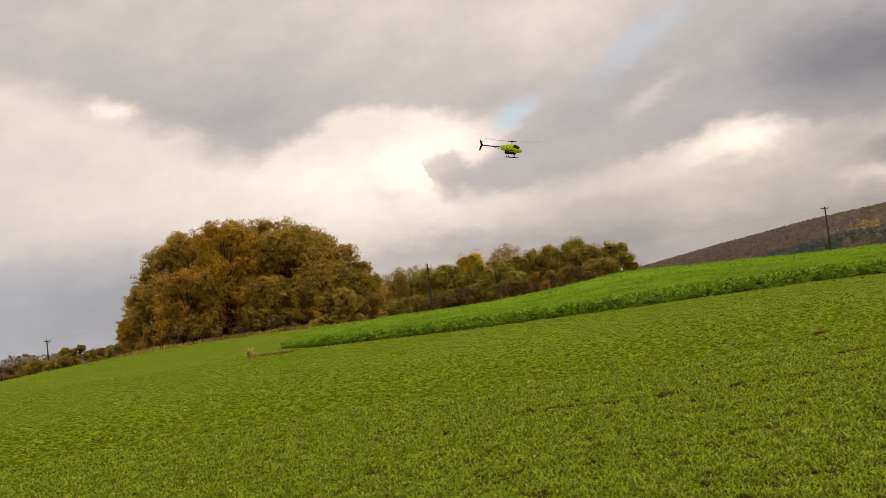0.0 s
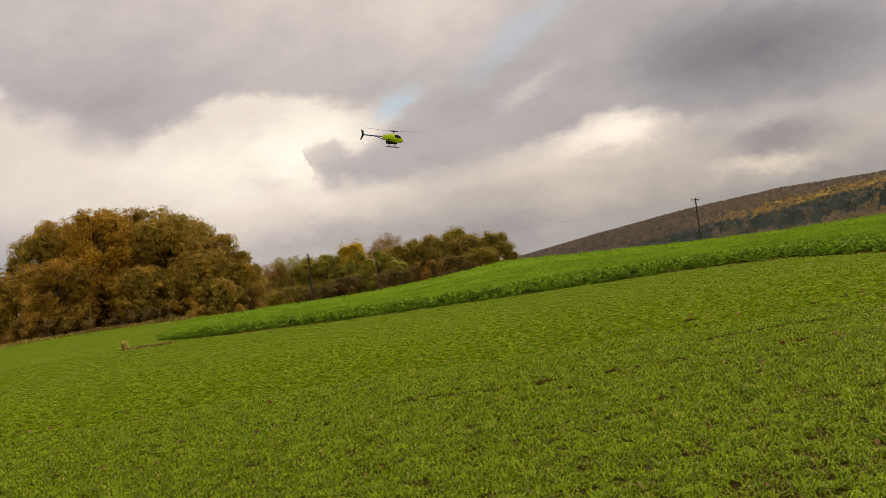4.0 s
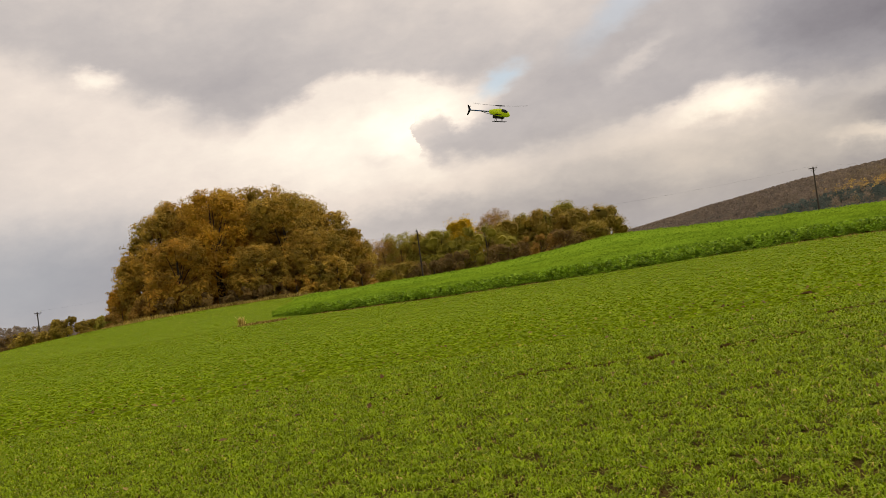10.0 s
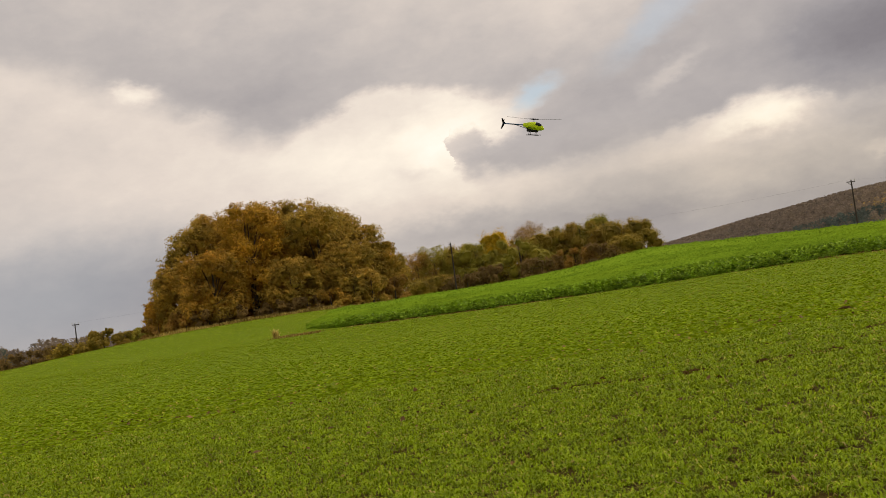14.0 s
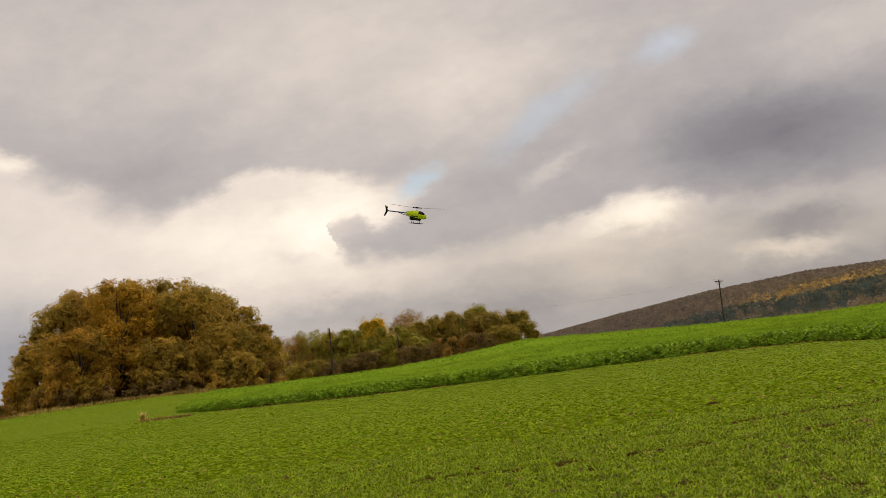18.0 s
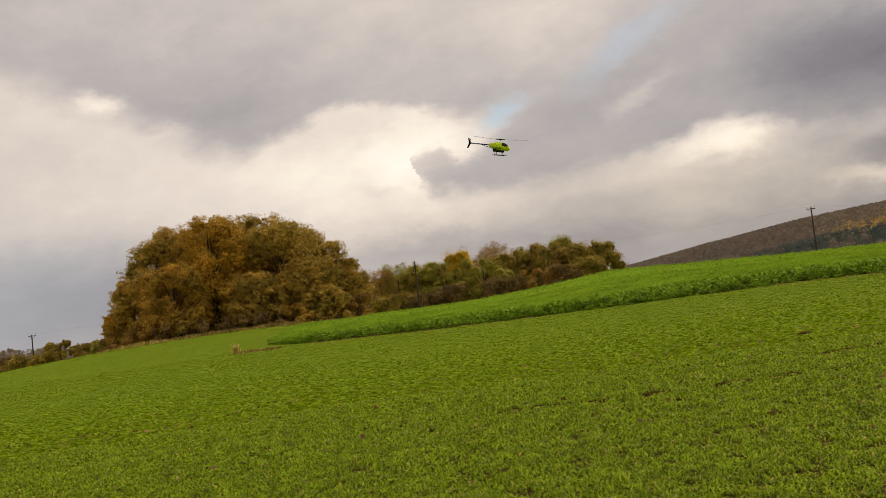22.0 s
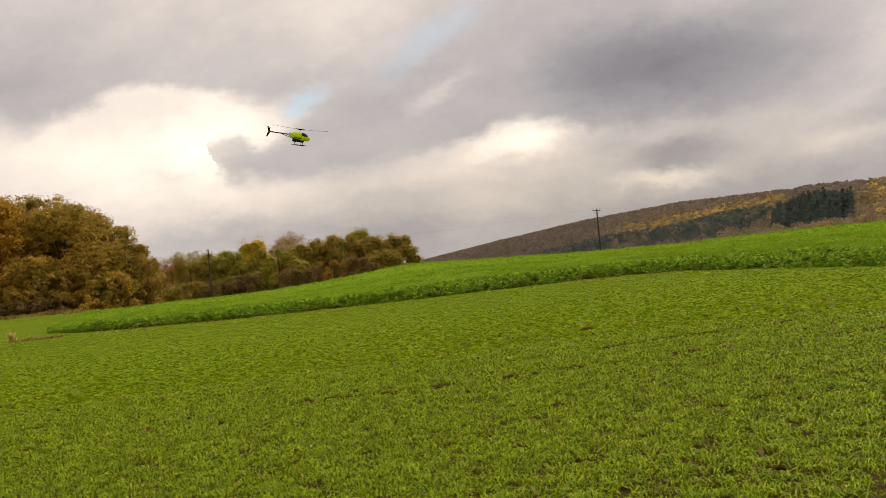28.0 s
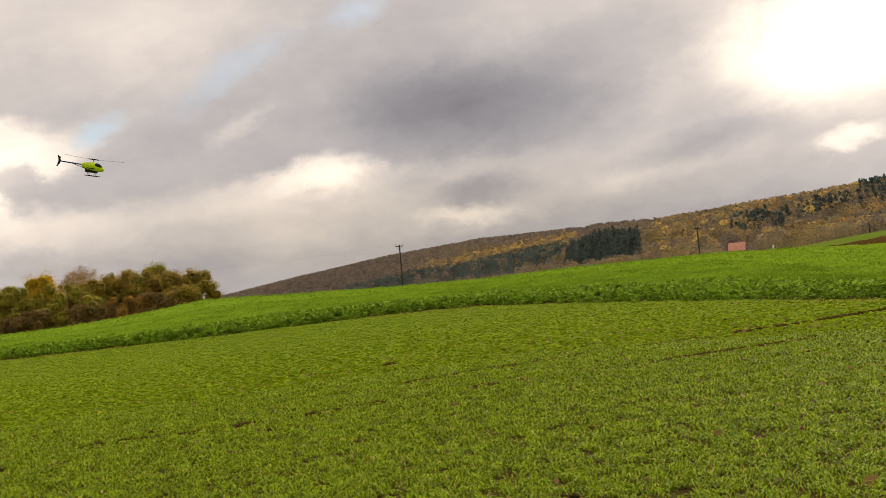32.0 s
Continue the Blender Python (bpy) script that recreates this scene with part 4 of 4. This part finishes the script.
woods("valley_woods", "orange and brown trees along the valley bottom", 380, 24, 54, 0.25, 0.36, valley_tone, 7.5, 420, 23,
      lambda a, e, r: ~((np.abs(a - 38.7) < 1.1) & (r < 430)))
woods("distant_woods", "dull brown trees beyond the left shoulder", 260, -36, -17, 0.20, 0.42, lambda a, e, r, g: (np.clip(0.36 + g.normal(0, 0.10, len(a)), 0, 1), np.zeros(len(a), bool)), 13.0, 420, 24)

# ---- power line ----
def cyl_bm(r0, r1, z0, z1, sides=12):
    bm = bmesh.new()
    bmesh.ops.create_cone(bm, cap_ends=True, segments=sides, radius1=r0, radius2=r1, depth=z1 - z0, matrix=Matrix.Translation((0, 0, (z0 + z1) / 2)))
    return bm


LINE = [(-20.75, 165, 1.44), (-0.55, 150, 3.22), (20.65, 145, 3.50), (36.75, 150, 2.80)]
tops = []
for i, (a, r, e) in enumerate(LINE):
    x, y = polar(a, r)
    z = float(ground_xy(x, y))
    h = EYE_Z + r * math.tan(radians(e)) - z
    pole = tagged(new("power_pole"), "weathered dark wooden power pole with a crossarm", "pole", "poles of the power line")
    pole.location = (x, y, z - 0.05)
    pole.rotation_euler = (0, 0, radians(-4 if i != 1 else 78))
    part("post", cyl_bm(0.13, 0.08, 0, h + 0.05, 14), pole, mat=POLE)
    part("crossarm", box_bm(1.12, 0.09, 0.10, (0, 0.13, h - 0.12), 0.012), pole, mat=POLE)
    for s in (-0.48, 0.48):
        part("brace", box_bm(0.46, 0.03, 0.04, (s * 0.45, 0.10, h - 0.40), 0.0, Matrix.Rotation(radians(-40 if s > 0 else 40), 4, "Y")), pole, mat=STEEL)
    for s in (-0.48, 0.0, 0.48):
        bm = cyl_bm(0.02, 0.02, h - 0.07, h + 0.12, 8)
        bmesh.ops.create_uvsphere(bm, u_segments=10, v_segments=6, radius=0.055, matrix=Matrix.Translation((0, 0, h + 0.16)))
        bmesh.ops.translate(bm, verts=bm.verts[:], vec=(s, 0.13 if s else 0.0, 0))
        part("insulator", bm, pole, "pale porcelain insulator", PORCELAIN)
    m = Matrix.Translation(pole.location) @ pole.rotation_euler.to_matrix().to_4x4()
    tops.append([m @ Vector((s, 0.13 if s else 0.0, h + 0.18)) for s in (-0.48, 0.0, 0.48)])
tops[1] = [tops[1][k] for k in (0, 1, 2)]
for p, q in zip(tops, tops[1:]):
    for k in range(3):
        pts = []
        for j in range(17):
            t = j / 16
            v = p[k].lerp(q[k], t)
            v.z -= 4 * 0.9 * t * (1 - t)
            pts.append(v)
        v, f = tube(pts, [0.0019] * 17, 4)
        tagged(new("power_wire", mesh_from("power_wire", v, f, STEEL)), "thin grey overhead wire sagging between poles", "wire", "wires of the power line")


# ---- house beyond the crest ----
def make_house():
    a, r = 38.7, 400.0
    x, y = polar(a, r)
    z = float(ground_xy(x, y))
    house = tagged(new("house"), "small pale house with a red clay roof among trees", "house")
    house.location = (x, y, z - 0.2)
    house.rotation_euler = (0, 0, radians(-a - 7))
    house.scale = (0.62, 0.75, 0.85)
    bm = box_bm(9.0, 7.0, 4.2, (0, 0, 2.1), 0.03)
    part("wall", bm, house, "pale rendered wall", RENDER_WALL)
    for s in (-1, 1):
        bm = bmesh.new()
        v = [bm.verts.new((s * 4.5, q, h)) for q, h in ((-3.5, 4.2), (3.5, 4.2), (0, 7.6))]
        bm.faces.new(v)
        bmesh.ops.solidify(bm, geom=bm.faces[:], thickness=0.25)
        part("gable", bm, house, "pale rendered gable", RENDER_WALL)
        pitch = math.atan2(3.4, 3.5)
        bm = box_bm(10.0, 5.4, 0.22, (0, s * 2.0, 5.72 + 0.12), 0.03, Matrix.Rotation(-s * pitch, 4, "X"))
        slope = part("roof", bm, house, "red clay tiled roof slope", TILE_ROOF)
        for k in range(13):
            t = (k + 0.5) / 13
            yy, zz = s * (0.18 + 3.65 * t), 7.62 - 3.55 * t
            part("tile_course", box_bm(10.0, 0.42, 0.05, (0, yy, zz + 0.14), 0.0, Matrix.Rotation(-s * (pitch - 0.08), 4, "X")), slope, mat=TILE_ROOF)
    part("ridge", box_bm(10.0, 0.35, 0.2, (0, 0, 7.78), 0.05), house, mat=TILE_ROOF)
    part("chimney", box_bm(0.7, 0.6, 1.6, (1.6, 0.5, 8.0), 0.03), house, "brick chimney", TILE_ROOF)
    for s in (-2.6, 0.2, 2.8):
        w = part("window", box_bm(1.1, 0.14, 1.4, (s, -3.52, 2.3), 0.02), house, "white framed window", WHITE)
        for k in (-0.26, 0.26):
            part("pane", box_bm(0.44, 0.04, 1.2, (s + k, -3.60, 2.3)), w, mat=GLASS)
    part("door", box_bm(1.0, 0.12, 2.05, (-4.0 + 0.2, -3.53, 1.1), 0.02), house, "dark door", POLE)


make_house()


# ---- strips behind the crop at its right end ----
def strip(name, az0, az1, near, far, lift, mat, label, category):
    az = np.arange(az0, az1 + 0.01, 0.4)
    s = np.linspace(0, 1, 9)
    a, t = np.meshgrid(az, s, indexing="ij")
    r = near(a) + (far(a) - near(a)) * t
    z = ground(a, r) + lift + 0.05 * np.sin(r * 5.0) * (lift > 0.1)
    edge = (t == 0) | (t == 1) | (a == az[0]) | (a >= az[-1] - 0.01)
    z = np.where(edge, ground(a, r) - 0.05, z)
    n, k = a.shape
    i = np.arange(n * k).reshape(n, k)
    f = np.stack([i[:-1, :-1], i[:-1, 1:], i[1:, 1:], i[1:, :-1]], -1).reshape(-1, 4)
    me = mesh_from(name, np.stack([r * np.sin(np.radians(a)), r * np.cos(np.radians(a)), z], -1).reshape(-1, 3), f, mat)
    tagged(new(name, me), label, category, kind="structure")


MEADOW = mixed("pale_meadow", [(0.119, 0.169, 0.018), (0.144, 0.191, 0.028), (0.097, 0.140, 0.016)], 0.08, 2.0, 0.9, 0.3)
MEADOW.node_tree.nodes["Principled BSDF"].inputs["Specular IOR Level"].default_value = 0.0
strip("meadow", 40.2, 62, lambda a: np.interp(a, [40, 42.2, 46, 62], [108, 96, 105, 108]), lambda a: np.interp(a, AZ, R2) + 6, 0.10, MEADOW, "pale green meadow behind the crop", "meadow")
strip("ploughed_strip", 42.2, 62, lambda a: np.interp(a, [42, 43, 46, 62], [90, 87, 80, 78]), lambda a: np.interp(a, [42, 43, 46, 62], [92, 94, 109, 112]), 0.16, PLOUGH, "narrow strip of dark ploughed soil", "soil")


# ---- posts ----
for a, r, h, mat, label in ((40.5, 104, 0.55, WHITE, "short white marker post at the field's edge"), (30.8, 101, 0.5, WHITE, "short white marker post at the field's edge"), (45.25, 128, 1.25, POLE, "dark wooden fence post on the skyline")):
    x, y = polar(a, r)
    post = tagged(new("post"), label, "post")
    post.location = (x, y, float(ground_xy(x, y)))
    part("stake", cyl_bm(0.09, 0.07, -0.1, h, 10), post, mat=mat)
    part("cap", cyl_bm(0.11, 0.05, h, h + 0.06, 10), post, mat=mat)


# ---- dry grass ----
def dry_grass(name, label, spots, kind="", category="grass", mat=STRAW):
    """spots: azimuth, distance, spread in metres, stalks, height."""
    rng = np.random.default_rng(len(spots) + 60)
    vs, fs, off = [], [], 0
    for a, r, wide, count, high in spots:
        cx, cy = polar(a, r)
        x, y = cx + rng.normal(0, wide, count), cy + rng.normal(0, wide * 0.6, count)
        z = ground_xy(x, y)
        th = rng.uniform(0, 2 * math.pi, count)
        h = high * rng.uniform(0.5, 1.25, count)
        b = np.stack([x, y, z - 0.02], 1)
        d = np.stack([np.cos(th), np.sin(th), np.zeros(count)], 1)
        side = np.stack([-np.sin(th), np.cos(th), np.zeros(count)], 1) * (0.008 + 0.00028 * r)
        mid = b + d * (h * 0.12)[:, None] + np.array([0, 0, 1]) * (h * 0.6)[:, None]
        tip = b + d * (h * rng.uniform(0.2, 0.6, count))[:, None] + np.array([0, 0, 1]) * h[:, None]
        v = np.stack([b - side, b + side, mid + side, mid - side, tip], 1).reshape(-1, 3)
        i = np.arange(count)[:, None] * 5 + off
        vs.append(v)
        fs.append(np.concatenate([i + [0, 1, 2], i + [0, 2, 3], i + [3, 2, 4]]))
        off += 5 * count
    me = mesh_from(name, np.concatenate(vs), np.concatenate(fs), mat)
    tagged(new(name, me), label, category, kind=kind)


dry_grass("grass_tuft", "tall dry straw-coloured grass tuft at the crop's corner", [(-10.6, 53, 0.065, 70, 0.46)])
dry_grass("dry_grass", "flattened dry grass between tuft and crop", [(-10.3 + 0.14 * k, 53 - 0.10 * k, 0.30, 55, 0.12) for k in range(13)] +
          [(-6 + 1.15 * k, float(crop_near(-6 + 1.15 * k)) - 0.25, 0.5, 34, 0.06) for k in range(46)], kind="stuff", mat=STRAW_BROWN)
dry_grass("grove_margin", "strip of brown dry grass along the grove", [(-17.2 + 0.28 * k, 113.5 + 0.8 * math.sin(k), 1.1, 260, 0.26 + 0.13 * math.sin(k * 1.7) + 0.08 * math.sin(k * 4.1)) for k in range(48)], kind="stuff", mat=STRAW_BROWN)


# ---- small things on the soil ----
def clods():
    """Crumbled soil in the thin places and tracks."""
    rng = np.random.default_rng(31)
    a, r = rng.uniform(-30, 50, 9000), np.sqrt(rng.uniform(6.5 ** 2, 21 ** 2, 9000))
    x, y = r * np.sin(np.radians(a)), r * np.cos(np.radians(a))
    for line, wide in TRACKS[:2]:                                         # crumbled wheel tracks
        for (ax, ay), (bx, by) in zip(line[3:], line[4:]):
            t = rng.uniform(0, 1, 1400)
            x = np.append(x, ax + (bx - ax) * t + rng.normal(0, wide * 0.5, 1400))
            y = np.append(y, ay + (by - ay) * t + rng.normal(0, wide * 0.5, 1400))
    ok = soil_gap(x, y) > 0.26
    x, y = x[ok], y[ok]
    n = len(x)
    base = np.array([(1, 0, 0), (-1, 0, 0), (0, 1, 0), (0, -1, 0), (0, 0, 1), (0, 0, -1)], float)
    face = np.array([(0, 2, 4), (2, 1, 4), (1, 3, 4), (3, 0, 4), (2, 0, 5), (1, 2, 5), (3, 1, 5), (0, 3, 5)])
    size = rng.uniform(0.012, 0.04, n)
    v = base[None] * (size[:, None, None] * rng.uniform(0.5, 1.4, (n, 6, 3))) * [1, 1, 0.7] + rng.normal(0, 0.006, (n, 6, 3))
    v += np.stack([x, y, ground_xy(x, y) + uneven(x, y) + 0.008], 1)[:, None]
    f = face[None] + (np.arange(n) * 6)[:, None, None]
    tagged(new("soil_clods", mesh_from("soil_clods", v.reshape(-1, 3), f.reshape(-1, 3), PLOUGH)), "small brown soil clods between the seedlings", "soil", kind="stuff")


clods()


def litter():
    """Brown fallen leaves blown over the field."""
    rng = np.random.default_rng(32)
    n = 650
    a, r = 50 - 80 * rng.uniform(0, 1, n) ** 1.4, np.sqrt(rng.uniform(6.5 ** 2, 22 ** 2, n))
    x, y = r * np.sin(np.radians(a)), r * np.cos(np.radians(a))
    c = np.stack([x, y, ground_xy(x, y) + uneven(x, y) + rng.uniform(0.015, 0.05, n)], 1)
    v, f = leaves(c, np.tile([0, -0.3, 1.0], (n, 1)), rng.uniform(0.035, 0.11, n), 0.62, 0.45, rng)
    tagged(new("fallen_leaves", mesh_from("fallen_leaves", v, f, FALLEN, np.repeat(rng.uniform(0, 1, n), 4))), "scattered brown fallen leaves on the cereal", "leaves", kind="stuff")


litter()


def molehill(a, r, wide, high, seed):
    x, y = polar(a, r)
    bm = bmesh.new()
    bmesh.ops.create_icosphere(bm, subdivisions=4, radius=1.0)
    for v in bm.verts:
        k = 1 + 0.35 * noise.noise(v.co * 2.0 + Vector((seed, 0, 0))) + 0.2 * noise.noise(v.co * 6.0 + Vector((0, seed, 0)))
        v.co = Vector((v.co.x * wide * k, v.co.y * wide * 0.8 * k, max(v.co.z, -0.25) * high * k))
    me = bpy.data.meshes.new("molehill")
    bm.to_mesh(me)
    bm.free()
    me.materials.append(PLOUGH)
    ob = tagged(new("molehill", me), "small dark mound of crumbled soil in the cereal", "molehill", "molehills")
    ob.location = (x, y, float(ground_xy(x, y)))


molehill(19.55, 19.7, 0.13, 0.045, 3)
molehill(21.0, 12.9, 0.12, 0.05, 5)
molehill(15.0, 13.6, 0.13, 0.05, 9)

# ---- model helicopter in the air over the field ----
def gloss(name, colour, rough=0.3, grain=0.12):
    dark = tuple(c * (1 - grain) for c in colour)
    return mixed(name, [colour, dark, tuple(c * (1 - 2 * grain) for c in colour)], 6, 40, rough, 0.02)


LIME = gloss("lime_shell", (0.62, 0.78, 0.02))
BLACK = gloss("black_carbon", (0.022, 0.022, 0.024), 0.35)
SMOKE = gloss("smoked_window", (0.012, 0.013, 0.015), 0.1)
BLUE = gloss("blue_anodised", (0.05, 0.10, 0.22), 0.35)


def lathe(profile, sides=20, flat=1.0):
    """A body of stations (x, centre z, half width, half height) along x."""
    bm = bmesh.new()
    rings = []
    for x, zc, w, h in profile:
        rings.append([bm.verts.new((x, w * math.cos(2 * math.pi * k / sides), zc + h * math.sin(2 * math.pi * k / sides) * flat)) for k in range(sides)])
    for p, q in zip(rings, rings[1:]):
        for k in range(sides):
            bm.faces.new((p[k], p[(k + 1) % sides], q[(k + 1) % sides], q[k])).smooth = True
    bm.faces.new(rings[0][::-1])
    bm.faces.new(rings[-1])
    bmesh.ops.recalc_face_normals(bm, faces=bm.faces[:])
    return bm


def rod(p, q, r, sides=8):
    v, f = tube([p, q], [r, r], sides)
    bm = bmesh.new()
    vs = [bm.verts.new(k) for k in v]
    for face in f:
        bm.faces.new([vs[k] for k in face])
    bm.faces.new(vs[:sides][::-1])
    bm.faces.new(vs[sides:])
    return bm


def make_helicopter():
    a, e, r = 4.8, 8.9, 30.0
    heli = tagged(new("model_helicopter"), "flying lime green and black radio-controlled model helicopter", "helicopter")
    x, y = polar(a, r * math.cos(radians(e)))
    heli.matrix_world = pose(x, y, EYE_Z + r * math.sin(radians(e)), 8, 14, -22)
    canopy = part("canopy", lathe([(0.36, -0.035, 0.006, 0.008), (0.34, -0.03, 0.035, 0.045), (0.28, -0.015, 0.062, 0.082), (0.19, 0.005, 0.078, 0.108),
                                   (0.08, 0.02, 0.080, 0.118), (-0.04, 0.025, 0.066, 0.105), (-0.16, 0.03, 0.046, 0.075), (-0.26, 0.035, 0.03, 0.05)]), heli, "lime green glossy canopy", LIME)
    part("cockpit_window", lathe([(0.315, 0.012, 0.010, 0.01), (0.285, 0.02, 0.052, 0.05), (0.21, 0.04, 0.073, 0.076), (0.13, 0.06, 0.076, 0.074), (0.08, 0.07, 0.03, 0.03)]), canopy, "black smoked window", SMOKE)
    part("side_stripe", box_bm(0.22, 0.168, 0.02, (0.02, 0, -0.03), 0.006), canopy, "black stripe", BLACK)
    part("chassis", box_bm(0.34, 0.07, 0.10, (0.02, 0, -0.10), 0.015), heli, "black carbon chassis", BLACK)
    boom = part("tail_boom", rod((-0.2, 0, 0.035), (-0.86, 0, 0.045), 0.017, 12), heli, "dark tail boom", BLUE)
    for s in (-1, 1):
        part("boom_brace", rod((-0.06, s * 0.035, -0.08), (-0.52, s * 0.012, 0.03), 0.005, 6), boom, mat=BLACK)
    fin = bmesh.new()
    v = [fin.verts.new((px, 0.012, pz)) for px, pz in ((-0.82, 0.05), (-0.90, 0.19), (-0.94, 0.19), (-0.90, 0.04), (-0.95, -0.11), (-0.91, -0.11), (-0.84, 0.02))]
    fin.faces.new(v)
    bmesh.ops.solidify(fin, geom=fin.faces[:], thickness=0.006)
    part("tail_fin", fin, heli, "black vertical fin", BLACK)
    rotor = part("tail_rotor", box_bm(0.03, 0.03, 0.03, (-0.87, -0.035, 0.045), 0.006), heli, mat=BLACK)
    for s in (-1, 1):
        part("tail_blade", box_bm(0.024, 0.004, 0.115, (-0.87 + s * 0.02, -0.045, 0.045 + s * 0.07), 0.001, Matrix.Rotation(radians(18), 4, "Y")), rotor, mat=BLACK)
    part("mast", rod((0.05, 0, 0.10), (0.05, 0, 0.215), 0.008, 10), heli, "steel mast", STEEL)
    head = part("rotor_head", box_bm(0.12, 0.04, 0.035, (0.05, 0, 0.215), 0.008, Matrix.Rotation(radians(8), 4, "Z")), heli, "black rotor head", BLACK)
    for s in (-1, 1):
        part("blade_grip", rod((0.05 + s * 0.06, s * 0.008, 0.215), (0.05 + s * 0.13, s * 0.018, 0.216), 0.014, 10), head, mat=BLACK)
        bm = bmesh.new()
        rings = []
        for t, w, droop in ((0.13, 0.024, 0.0), (0.2, 0.031, 0.002), (0.45, 0.031, 0.012), (0.72, 0.030, 0.03), (0.79, 0.018, 0.036)):
            rings.append([bm.verts.new((s * t, py, droop + pz)) for py, pz in ((-w, 0.0), (-w * 0.3, 0.005), (w, 0.0), (-w * 0.3, -0.003))])
        for p, q in zip(rings, rings[1:]):
            for k in range(4):
                bm.faces.new((p[k], p[(k + 1) % 4], q[(k + 1) % 4], q[k]))
        bm.faces.new(rings[0])
        bm.faces.new(rings[-1])
        bmesh.ops.recalc_face_normals(bm, faces=bm.faces[:])
        bmesh.ops.transform(bm, matrix=Matrix.Translation((0.05, 0, 0.216)) @ Matrix.Rotation(radians(8), 4, "Z"), verts=bm.verts[:])
        part("main_blade", bm, head, "long black rotor blade", BLACK)
    for s in (-1, 1):
        skid = part("skid", rod((-0.13, s * 0.10, -0.235), (0.24, s * 0.10, -0.23), 0.008, 8), heli, "black landing skid", BLACK)
        for k in (-0.06, 0.13):
            part("strut", rod((k, s * 0.03, -0.13), (k, s * 0.10, -0.232), 0.007, 6), skid, mat=BLACK)


make_helicopter()
